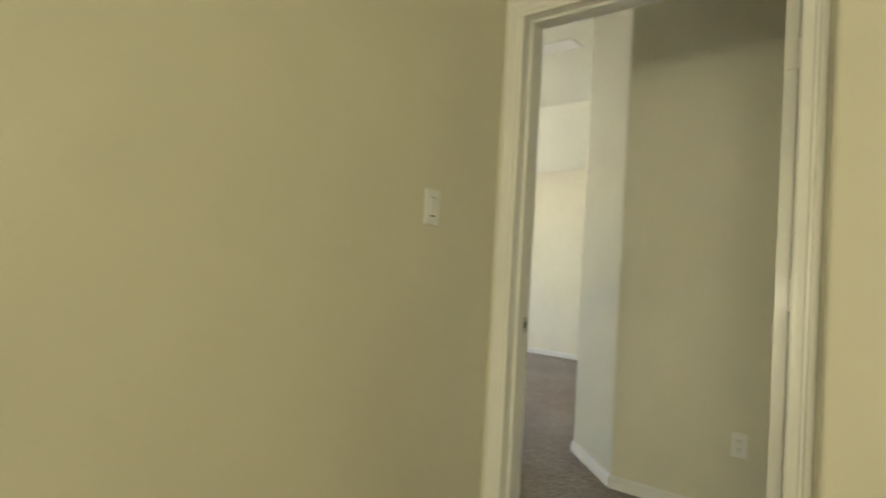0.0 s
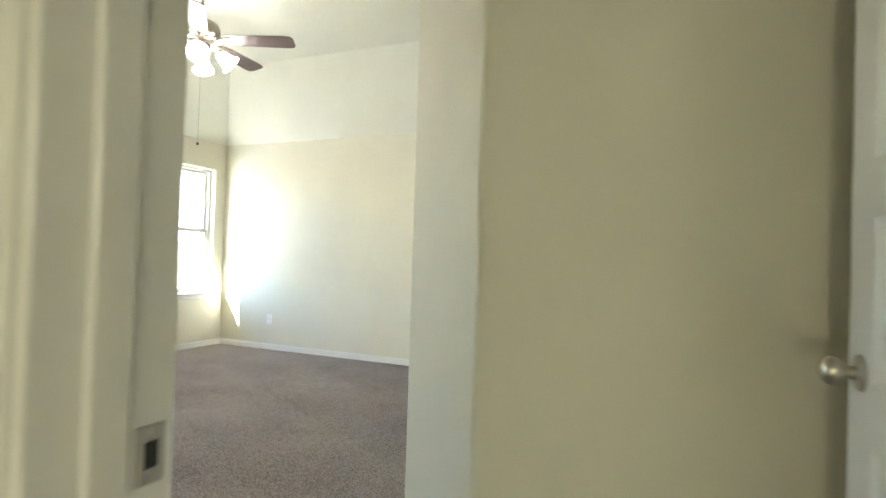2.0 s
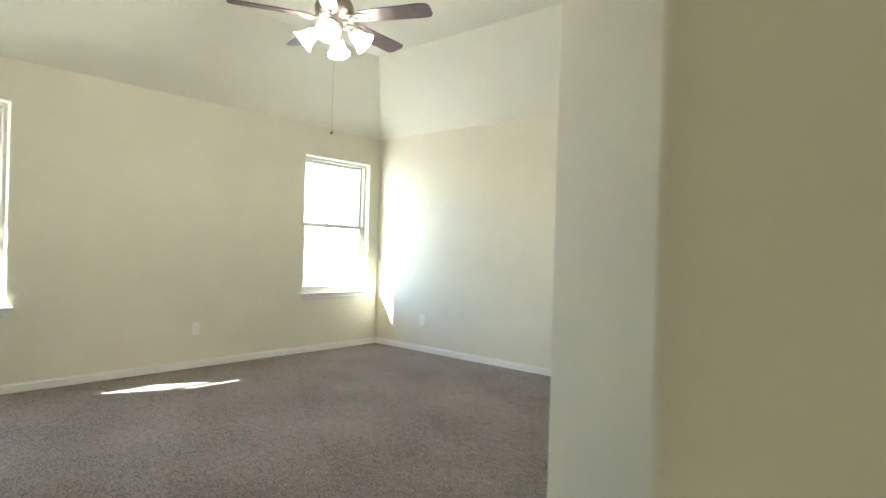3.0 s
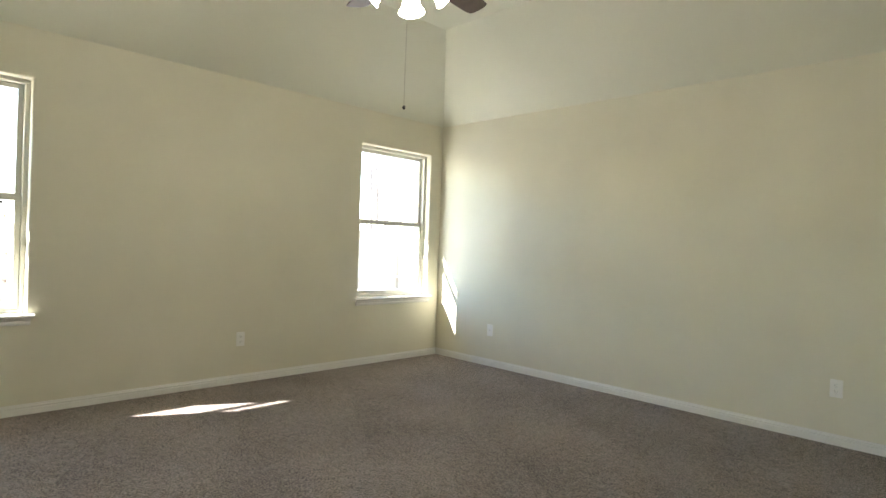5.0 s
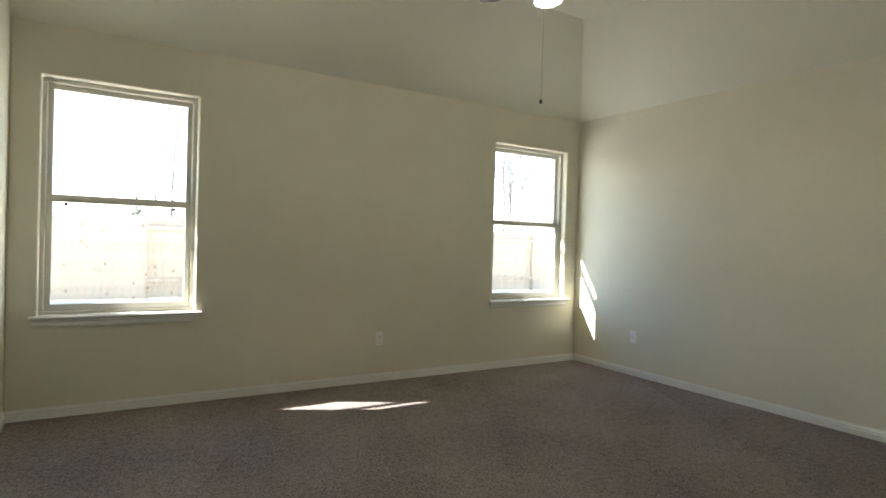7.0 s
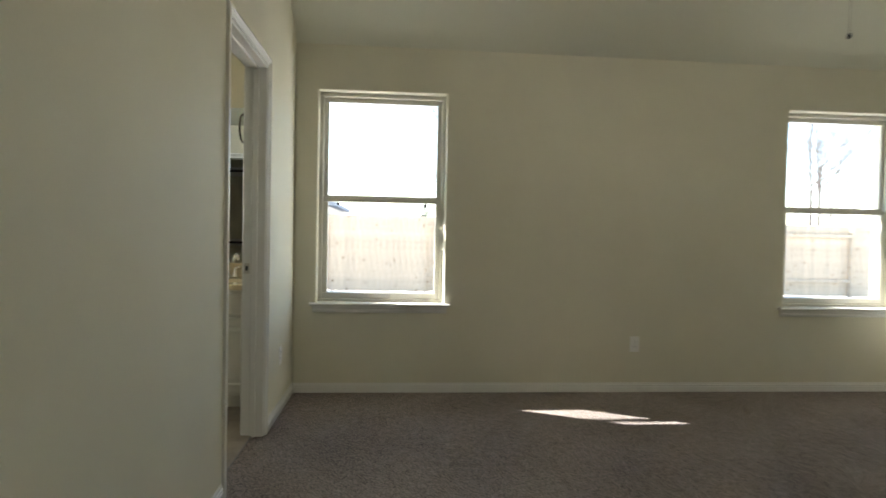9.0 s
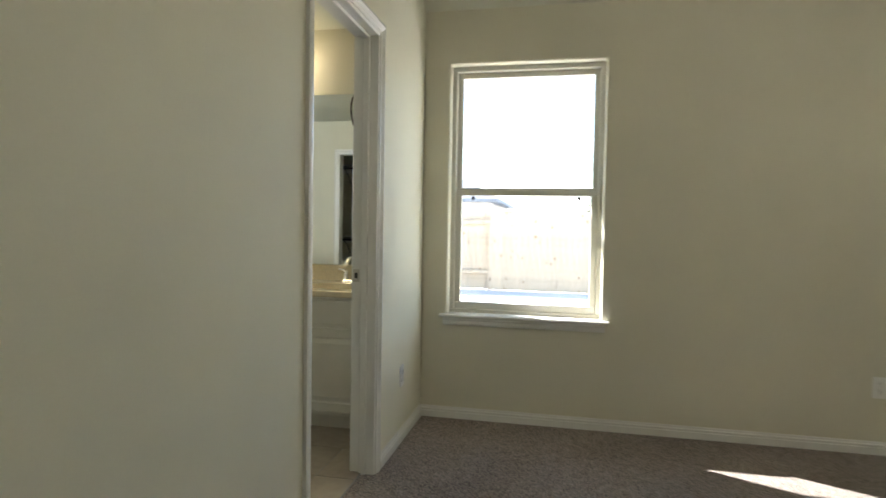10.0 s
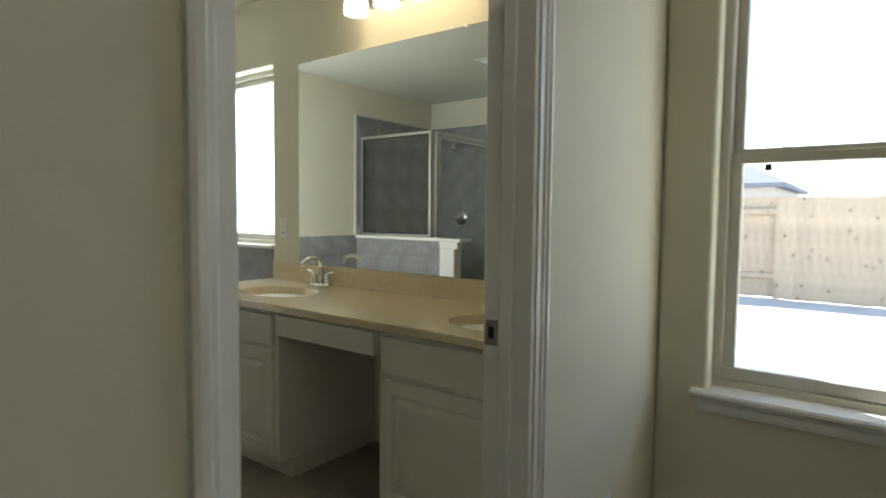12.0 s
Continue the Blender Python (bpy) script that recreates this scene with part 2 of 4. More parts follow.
# ---- plan ----
W, H = 4.712, 2.452           # bedroom across, height at the walls
SOUTH = -4.40                 # bedroom's south wall
T = 0.115                     # inner walls
A, B = (0.888, -4.812), (1.296, -4.392)   # splayed corner between entry and bedroom
HALL_N, HALL_S = -4.824, -7.4             # hall's side walls
NICHE = (-0.500, -5.862)                    # outer corner of the niche before the entry door
DOOR_W, DOOR_E = -0.345, -0.205            # the entry door's wall, hall face and room face
ED0, ED1 = -5.793, -4.887                 # entry door opening
BD0, BD1 = -1.588, -0.868                  # bathroom door opening
DH, EH = 2.04, 2.072                      # heights of the inner doors and of the entry door
W1, W2 = (0.161, 1.062), (3.644, 4.545)   # windows
WZ0, WZ1 = 0.633, 2.134
EXT = 0.24                                # outer wall
VAN = 0.163                               # bathroom's outer wall
BW = -3.55                                # bathroom's far wall
CD0, CD1 = -1.885, -1.085                  # closet door opening in the bathroom's south wall
BS = -2.95                                # bathroom's south wall
BWIN = (-3.50, -2.285)                     # bathroom window

TOP, RUN = 3.10, 0.76                     # flat of the vault, and how far in its slopes reach
UP = TOP + 0.05

wall("wall_north", (0, 0), (W, 0), -0.4, H + 0.05, EXT, [(*W1, WZ0, WZ1), (*W2, WZ0, WZ1 - 0.014)])
wall("wall_east", (W, EXT), (W, SOUTH - T), -0.4, UP, EXT, round_edges=0)
wall("wall_west", (0, -4.60), (0, EXT), -0.1, UP, T, [(4.60 + BD0, 4.60 + BD1, -0.2, DH)], round_edges=0.004)
wall("wall_south", (W, SOUTH), (B[0], SOUTH), -0.1, UP, T, round_edges=0)
wall("wall_entry_south", (A[0], -6.6), (DOOR_E, -6.6), -0.1, UP, T, round_edges=0)
wall("wall_entry_door", (DOOR_E, -6.6), (DOOR_E, -4.60), -0.1, UP, DOOR_E - DOOR_W, [(ED0 + 6.6, ED1 + 6.6, -0.2, EH)], round_edges=0.004)
wall("wall_entry_return", (DOOR_E, -4.60), (0.0, -4.60), -0.1, UP, T, round_edges=0)
wall("wall_hall_north", (-8.6, HALL_N), (DOOR_W, HALL_N), -0.1, H + 0.05, T, round_edges=0)
wall("wall_hall_south", (NICHE[0] + 0.2, HALL_S), (-8.6, HALL_S), -0.1, H + 0.05, T, round_edges=0)
wall("wall_hall_east", NICHE, (NICHE[0], HALL_S), -0.1, H + 0.05, DOOR_W - NICHE[0] - 0.001, round_edges=0.014)
wall("wall_hall_west", (-8.5, HALL_S), (-8.5, HALL_N), -0.1, H + 0.05, T, round_edges=0)
# the bathroom's walls
wall("wall_bath_north", (BW, VAN), (-T, VAN), -0.4, 2.55, 0.16, [(BWIN[0] - BW, BWIN[1] - BW, 0.99, 2.05)])
wall("wall_bath_west", (BW, BS), (BW, VAN + 0.16), -0.4, 2.55, 0.2, round_edges=0)
wall("wall_bath_south", (-T, BS), (BW, BS), -0.1, 2.55, T, [(-T - CD1, -T - CD0, -0.2, DH + 0.01)], round_edges=0.004)
wall("wall_closet_west", (-2.75, HALL_N), (-2.75, BS - T), -0.1, 2.55, T, round_edges=0)

# entry wall and splayed corner in one piece, with bullnose corners
bm = bmesh.new()
outline = [(A[0], -6.6), A, B, (B[0] + 0.001, SOUTH - T), (A[0] + T, A[1] - 0.03), (A[0] + T, -6.6)]
rows = [[bm.verts.new((x, y, z)) for x, y in outline] for z in (-0.1, UP)]
for k in range(6):
    bm.faces.new((rows[0][k], rows[0][(k + 1) % 6], rows[1][(k + 1) % 6], rows[1][k]))
bm.faces.new(rows[0])
bm.faces.new(rows[1])
edges = [e for e in bm.edges if {tuple(round(c, 4) for c in v.co[:2]) for v in e.verts} in ({tuple(round(c, 4) for c in A)}, {tuple(round(c, 4) for c in B)})]
bmesh.ops.bevel(bm, geom=edges, offset=0.014, segments=4, affect="EDGES", profile=0.5)
tagged(part("wall_entry_east", bm, M_WALL), "warm beige drywall wall with rounded splayed corner", "wall", kind="structure")

bm = box((-8.7, -7.5, -0.12), (W + 0.02, 0.02, 0.0))
tagged(part("floor", bm, M_CARPET), "grey-brown cut pile carpet with faint vacuum marks", "carpet", kind="structure")

# vaulted ceiling: slopes up from the window wall and the east wall to a flat
bm = bmesh.new()
co = {"a": (-0.05, 0.05, H - 0.045), "b": (W + 0.05, 0.05, H - 0.045), "c": (W + 0.05, SOUTH - 0.05, H - 0.045), "d": (-0.05, -RUN, TOP), "e": (W - RUN, -RUN, TOP),
      "f": (W - RUN, SOUTH - 0.05, TOP), "g": (-0.3, -RUN, TOP), "h": (-0.3, -6.75, TOP), "i": (W - RUN, -6.75, TOP), "j": (-0.05, SOUTH - 0.05, TOP)}
v = {k: bm.verts.new(p) for k, p in co.items()}
for f in ("abed", "bcfe", "defj", "gdjfih"):
    bm.faces.new([v[k] for k in f])
ob = part("ceiling", bm, M_CEIL)
mod = ob.modifiers.new("thick", "SOLIDIFY")
mod.thickness, mod.offset = 0.10, -1.0 if ob.data.polygons[0].normal.z < 0 else 1.0
tagged(ob, "beige painted vaulted ceiling sloping up from the walls", "ceiling", kind="structure")
tagged(part("ceiling_hall", box((-8.7, -7.5, H), (DOOR_W + 0.01, HALL_N + 0.1, H + 0.1)), M_CEIL), "beige painted flat hall ceiling", "ceiling", kind="structure")
tagged(part("ceiling_bathroom", box((BW - 0.1, HALL_N + 0.05, 2.44), (-T + 0.02, VAN + 0.02, 2.54)), M_CEIL), "beige painted flat bathroom ceiling", "ceiling", kind="structure")
# unseen roof slab over everything to keep the sky out, with an eave over the windows
tagged(part("roof", box((-9, -9, 3.3), (6, -0.5, 3.4)), material("roof_shingle", (0.16, 0.15, 0.14), 0.9, vary=0.3, scale=20)), "unseen grey roof slab over the rooms", "roof", kind="structure")
M_EAVE = material("eave_paint", (0.6, 0.56, 0.48), 0.6)
# unseen eave to trim the sun; stops short of the bathroom window
bm = bmesh.new()
sec = [(0.72, 2.352), (0.72, 2.44), (-0.5, 3.4), (-0.5, 3.3), (EXT - 0.01, 2.56), (EXT - 0.01, 2.352)]
m = Matrix.Translation((-1.45, 0, 0))
part_eave = part("roof_eave", extrude_profile(sec, 7.45, m, bm), M_EAVE)
tagged(part_eave, "unseen eave added to trim the sun on the windows", "eave", kind="structure")
# unseen strip, its height set to cast the gap in the sun patch
tagged(part("roof_gutter", box((-1.45, 0.795, 2.275), (6, 0.805, 2.36)), M_EAVE), "unseen thin strip added to cast a gap in the sun patch", "gutter", kind="structure")

for a, b in (((0, 0), (W, 0)), ((W, 0), (W, SOUTH)), ((W, SOUTH), (B[0], SOUTH)), (B, A), (A, (A[0], -6.6)), ((0, BD1 + 0.052), (0, 0)), ((0, -4.6), (0, BD0 - 0.052)),
             ((-8.5, HALL_N), (DOOR_W, HALL_N)), ((NICHE[0], NICHE[1]), (NICHE[0], HALL_S)), ((NICHE[0], HALL_S), (-8.5, HALL_S)), ((A[0], -6.6), (DOOR_E, -6.6)), ((DOOR_E, -6.6), (DOOR_E, ED0 - 0.052))):
    baseboard(a, b)


# ---- doors ----
def frame_of(x, y0, facing):
    """Opening frame: x across, z up, -y out of the wall; facing +1 looks towards +x, -1 towards -x."""
    if facing > 0:
        return Matrix(((0, -1, 0, x), (1, 0, 0, y0), (0, 0, 1, 0), (0, 0, 0, 1)))
    return Matrix(((0, 1, 0, x), (-1, 0, 0, y0), (0, 0, 1, 0), (0, 0, 0, 1)))


def door_frame(name, xa, xb, y0, y1, stop_x, high):
    """Jambs, stops and casings of an opening in a wall between x = xa and xb."""
    top = thing(name, "white painted door frame with moulded casing", "door frame", kind="structure")
    j = 0.018
    for n, lo, hi in (("jamb", (xa - 0.002, y0 - 0.002, 0), (xb + 0.002, y0 + j, high - j)), ("jamb", (xa - 0.002, y1 - j, 0), (xb + 0.002, y1 + 0.002, high - j)), ("head_jamb", (xa - 0.002, y0 - 0.002, high - j), (xb + 0.002, y1 + 0.002, high + 0.002))):
        part(n, box(lo, hi, 0.002, 1), M_TRIM, top)
    s0, s1 = stop_x
    for n, lo, hi in (("stop", (s0, y0 + j - 0.001, 0), (s1, y0 + j + 0.011, high - j)), ("stop", (s0, y1 - j - 0.011, 0), (s1, y1 - j + 0.001, high - j)), ("stop", (s0, y0 + j, high - j - 0.011), (s1, y1 - j, high - j + 0.001))):
        part(n, box(lo, hi, 0.002, 1), M_TRIM, top)
    part("casing", casing(frame_of(xb, y0 + 0.008, 1), y1 - y0 - 0.016, high - 0.008), M_TRIM, top)
    part("casing", casing(frame_of(xa, y1 - 0.008, -1), y1 - y0 - 0.016, high - 0.008), M_TRIM, top)
    return top


def strike_plate(x, y, z, parent, flip=1):
    """A latch plate let into the jamb's face at y; flip -1 where the face looks towards -y."""
    p = part("strike_plate", box((x - 0.016, y - 0.0015, z - 0.029), (x + 0.016, y + 0.0015, z + 0.029), 0.001, 1), M_NICKEL, parent, "brushed nickel strike plate")
    # near-black block stands in for the shade in the hole
    part("latch_hole", box((x - 0.007, y - 0.0021, z - 0.013), (x + 0.007, y + 0.0021, z + 0.013)), M_DARK, p)
    for dz in (-0.021, 0.021):
        part("screw", lathe([(0, -0.0024), (0.0035, -0.0022), (0.0035, 0.0022), (0, 0.0024)], 10, pose(x, y, z + dz, 90)), M_NICKEL, p)
    return p


entry_frame = door_frame("door_frame_1", DOOR_W, DOOR_E, ED0, ED1, (DOOR_W + 0.045, DOOR_W + 0.085), EH)
strike_plate(DOOR_E - 0.025, ED1 - 0.018, 0.928, entry_frame)
for z in (0.228, 1.103, 1.808):
    part("hinge_leaf", box((DOOR_E - 0.034, ED0 + 0.0175, z - 0.0445), (DOOR_E + 0.006, ED0 + 0.0200, z + 0.0445), 0.001, 1), M_DOOR, entry_frame, "painted hinge leaf")
bath_frame = door_frame("door_frame_2", -T, 0.0, BD0, BD1, (-T + 0.045, -T + 0.075), DH)
strike_plate(-0.095, BD1 - 0.018, 0.93, bath_frame)


def panel_door(name, width, height, label):
    """A moulded five-panel door: x from the hinge edge, both faces with sunk panels, thickness 35 mm centred on y."""
    top = thing(name, label, "door")
    t, st = 0.0175, 0.115
    zs = [(0.14, 0.44), (0.54, 0.83), (0.93, 1.21), (1.31, 1.59), (1.69, 1.92)]
    bm = bmesh.new()
    xs = [0, st, width - st, width]
    cuts = sorted({0, height, *(z for p in zs for z in p)})
    for side in (-1, 1):
        g = {(i, j): bm.verts.new((x, side * t, z)) for i, x in enumerate(xs) for j, z in enumerate(cuts)}
        for i in range(3):
            for j in range(len(cuts) - 1):
                hole = i == 1 and any(abs(cuts[j] - p[0]) < 1e-6 for p in zs)
                if not hole:
                    bm.faces.new((g[i, j], g[i + 1, j], g[i + 1, j + 1], g[i, j + 1]))
                    continue
                ring = [g[i, j], g[i + 1, j], g[i + 1, j + 1], g[i, j + 1]]
                x0, x1, z0, z1 = xs[1], xs[2], cuts[j], cuts[j + 1]
                for inset, depth in ((0.010, 0.006), (0.020, 0.009), (0.034, 0.009), (0.060, 0.003)):
                    nxt = [bm.verts.new((x, side * (t - depth), z)) for x, z in ((x0 + inset, z0 + inset), (x1 - inset, z0 + inset), (x1 - inset, z1 - inset), (x0 + inset, z1 - inset))]
                    for k in range(4):
                        bm.faces.new((ring[k], ring[(k + 1) % 4], nxt[(k + 1) % 4], nxt[k]))
                    ring = nxt
                bm.faces.new(ring)
        if side < 0:
            first = g
    n = len(cuts) - 1
    for j in range(n):
        for i in (0, 3):
            bm.faces.new((first[i, j], first[i, j + 1], g[i, j + 1], g[i, j]))
    for i in range(3):
        for j in (0, n):
            bm.faces.new((first[i, j], first[i + 1, j], g[i + 1, j], g[i, j]))
    part("leaf", bm, M_DOOR, top)
    for side in (-1, 1):
        m = pose(width - 0.062, side * t, 0.940, -90 * side)
        k = part("knob", lathe([(0, 0.064), (0.012, 0.063), (0.022, 0.057), (0.0265, 0.046), (0.024, 0.035), (0.015, 0.028), (0.011, 0.022), (0.012, 0.010), (0.012, 0.0)], 28, m), M_NICKEL, top, "round brushed nickel knob", True)
        part("rose", lathe([(0.014, 0.010), (0.022, 0.009), (0.031, 0.005), (0.033, 0.0)], 28, m), M_NICKEL, k, smooth=True)
    part("latch_plate", box((width - 0.001, -0.0125, 0.903), (width + 0.0012, 0.0125, 0.961)), M_NICKEL, top)
    for z in (0.22, 1.095, 1.80):
        h = part("hinge", box((-0.003, -t + 0.002, z - 0.0445), (0.0005, t - 0.002, z + 0.0445)), M_TRIM, top, "painted butt hinge")
        part("hinge_barrel", tube([(-0.004, -t - 0.005, z - 0.0445), (-0.004, -t - 0.005, z + 0.0445)], 0.006), M_TRIM, h)
    return top


door = panel_door("door", ED1 - ED0 - 0.062, 2.044, "white moulded five-panel interior door standing open")
door.matrix_world = pose(DOOR_E + 0.026, ED0 + 0.066, 0.008, 0, 0, 4.5)


# ---- windows ----
def bar_frame(x0, x1, z0, z1, y0, y1, w, bottom=None, top=None, bev=0.003):
    """Four butted bars round an opening, as one mesh."""
    b, t = bottom or w, top or w
    bm = bmesh.new()
    box((x0, y0, z0), (x1, y1, z0 + b), bev, 1, bm)
    box((x0, y0, z1 - t), (x1, y1, z1), bev, 1, bm)
    box((x0, y0, z0 + b), (x0 + w, y1, z1 - t), bev, 1, bm)
    box((x1 - w, y0, z0 + b), (x1, y1, z1 - t), bev, 1, bm)
    return bm


STOOL = [(0.075, 0.0), (-0.036, 0.0), (-0.042, -0.006), (-0.042, -0.014), (-0.036, -0.020), (0.075, -0.020)]
APRON = [(0, -0.020), (-0.022, -0.020), (-0.022, -0.034), (-0.016, -0.038), (-0.016, -0.056), (-0.012, -0.068), (0, -0.070)]


def window(name, x0, x1, z0, z1, y, label, stool=True, single=False):
    """A single-hung vinyl window set back in its opening in a wall whose room face is at y."""
    top = thing(name, label, "window", kind="structure")
    mid = z0 + 0.744
    part("window_frame", bar_frame(x0 - 0.002, x1 + 0.002, z0 - 0.002, z1 + 0.002, y + 0.070, y + 0.150, 0.030, bev=0.004), M_VINYL, top)
    if single:
        up = part("sash", bar_frame(x0 + 0.028, x1 - 0.028, z0 + 0.028, z1 - 0.028, y + 0.095, y + 0.130, 0.034), M_VINYL, top)
        part("pane", box((x0 + 0.055, y + 0.110, z0 + 0.055), (x1 - 0.055, y + 0.112, z1 - 0.055)), M_OBSCURE, up)
        return top
    up = part("upper_sash", bar_frame(x0 + 0.028, x1 - 0.028, mid + 0.001, z1 - 0.028, y + 0.112, y + 0.140, 0.032, 0.028, 0.032), M_VINYL, top)
    part("pane", box((x0 + 0.055, y + 0.124, mid), (x1 - 0.055, y + 0.128, z1 - 0.055)), M_GLASS, up)
    low = part("lower_sash", bar_frame(x0 + 0.028, x1 - 0.028, z0 + 0.028, mid + 0.012, y + 0.080, y + 0.110, 0.036, 0.042, 0.032), M_VINYL, top)
    part("pane", box((x0 + 0.06, y + 0.093, z0 + 0.06), (x1 - 0.06, y + 0.097, mid - 0.01)), M_GLASS, low)
    for ob in (*up.children, *low.children):
        ob.visible_shadow = False
    for x in (x0 + 0.135, x1 - 0.135):
        part("vent_latch", box((x - 0.010, y + 0.076, mid - 0.044), (x + 0.010, y + 0.082, mid - 0.024), 0.002), M_DARK, low, "small black vent latch")
    for x in (x0 + 0.19, x1 - 0.19):
        lk = part("sash_lock", box((x - 0.026, y + 0.079, mid + 0.010), (x + 0.026, y + 0.104, mid + 0.022), 0.004), M_VINYL, low)
        part("lock_lever", box((x - 0.020, y + 0.072, mid + 0.016), (x + 0.006, y + 0.090, mid + 0.026), 0.003), M_VINYL, lk)
    if stool:
        part("window_stool", extrude_profile(STOOL, x1 - x0 + 0.084, Matrix.Translation((x0 - 0.042, y, z0 + 0.006))), M_TRIM, top, "white painted moulded window stool")
        part("window_apron", extrude_profile(APRON, x1 - x0 + 0.05, Matrix.Translation((x0 - 0.025, y, z0 + 0.006))), M_TRIM, top)
    return top


window("window_1", *W1, WZ0, WZ1, 0, "white vinyl single-hung window with white stool")
window("window_2", *W2, WZ0, WZ1 - 0.014, 0, "white vinyl single-hung window with white stool")


# ---- outlets, switch, vents ----
def wall_plate(name, label, category, place, turn, kind):
    """A plate on a wall: its face looks along -y before it is turned."""
    top = thing(name, label, category, place, turn, group="wall plates")
    part("plate", box((-0.035, -0.0055, -0.057), (0.035, 0, 0.057), 0.004, 2), M_PLATE, top)
    if kind == "outlet":
        for z in (-0.0195, 0.0195):
            r = part("socket", box((-0.017, -0.008, z - 0.0145), (0.017, -0.004, z + 0.0145), 0.005, 2), M_PLATE, top)
            # near-black pieces painted in for the shade in the slots
            for x, h in ((-0.0065, 0.0045), (0.0065, 0.0035)):
                part("slot", box((x - 0.0011, -0.0084, z + 0.003 - h), (x + 0.0011, -0.0075, z + 0.003 + h)), M_DARK, r)
            part("ground_hole", lathe([(0, -0.0004), (0.0024, -0.0004), (0.0024, 0.0004), (0, 0.0004)], 10, pose(0, -0.008, z - 0.0085, 90)), M_DARK, r)
        part("screw", lathe([(0, 0.0008), (0.0028, 0.0006), (0.003, 0)], 10, pose(0, -0.0055, 0, 90)), M_PLATE, top)
    elif kind == "switch":
        part("rocker_frame", bar_frame(-0.0175, 0.0175, -0.0345, 0.0345, -0.0068, -0.005, 0.0025, bev=0.0005), M_PLATE, top)
        part("dimmer_slot", box((-0.012, -0.0073, -0.030), (0.012, -0.006, -0.026), 0.0005, 1), M_DARK, top)
        part("rocker", box((-0.0145, -0.0095, -0.022), (0.0145, -0.005, 0.028), 0.002, 2), M_PLATE, top)
        part("slide_line", box((-0.009, -0.0075, 0.0305), (0.009, -0.006, 0.0315)), M_DARK, top)
    else:
        for z in (-0.042, 0.042):
            part("screw", lathe([(0, 0.0008), (0.0028, 0.0006), (0.003, 0)], 10, pose(0, -0.0055, z, 90)), M_PLATE, top)
        part("jack", lathe([(0, 0.010), (0.0035, 0.010), (0.0035, 0.001), (0.006, 0.001), (0.006, 0)], 12, pose(0, -0.0055, 0, 90)), M_NICKEL, top)
    return top


OUTLET = "white plastic duplex outlet low on the wall"
wall_plate("wall_outlet", OUTLET, "outlet", (2.491, 0, 0.355), 0, "outlet")
wall_plate("wall_jack", "white plastic cable jack plate low on the wall", "wall jack", (W, -0.762, 0.351), -90, "jack")
wall_plate("wall_outlet", OUTLET, "outlet", (W, -3.636, 0.357), -90, "outlet")
wall_plate("wall_outlet", OUTLET, "outlet", (0, -0.429, 0.354), 90, "outlet")
wall_plate("wall_outlet", OUTLET, "outlet", (0, -2.664, 0.41), 90, "outlet")
wall_plate("wall_outlet", OUTLET, "outlet", (A[0], -5.424, 0.371), -90, "outlet")
wall_plate("light_switch", "white plastic dimmer switch beside the door frame", "light switch", (-0.708, HALL_N, 1.318), 0, "switch")


def ceiling_vent(name, place, turn, sx, sy, slats, label):
    top = thing(name, label, "vent", place, turn)
    bm = bmesh.new()
    w = 0.028
    for lo, hi in (((-sx, -sy, -0.008), (sx, -sy + w, 0)), ((-sx, sy - w, -0.008), (sx, sy, 0)), ((-sx, -sy + w, -0.008), (-sx + w, sy - w, 0)), ((sx - w, -sy + w, -0.008), (sx, sy - w, 0))):
        box(lo, hi, 0.002, 1, bm)
    part("frame", bm, M_TRIM, top)
    # near-black sheet stands in for the shade behind the slats
    part("backing", box((-sx + w, -sy + w, -0.002), (sx - w, sy - w, -0.0005)), M_DARK, top)
    for k in range(slats):
        y = -sy + w + (2 * sy - 2 * w) * (k + 0.5) / slats
        bm = box((-sx + w, -0.008, -0.0008), (sx - w, 0.008, 0.0008))
        bmesh.ops.transform(bm, matrix=pose(0, y, -0.007, 35), verts=bm.verts)
        part("slat", bm, M_TRIM, top)
    return top


ceiling_vent("ceiling_vent", (2.34, -3.56, TOP), 90, 0.20, 0.11, 9, "white painted metal ceiling air vent")


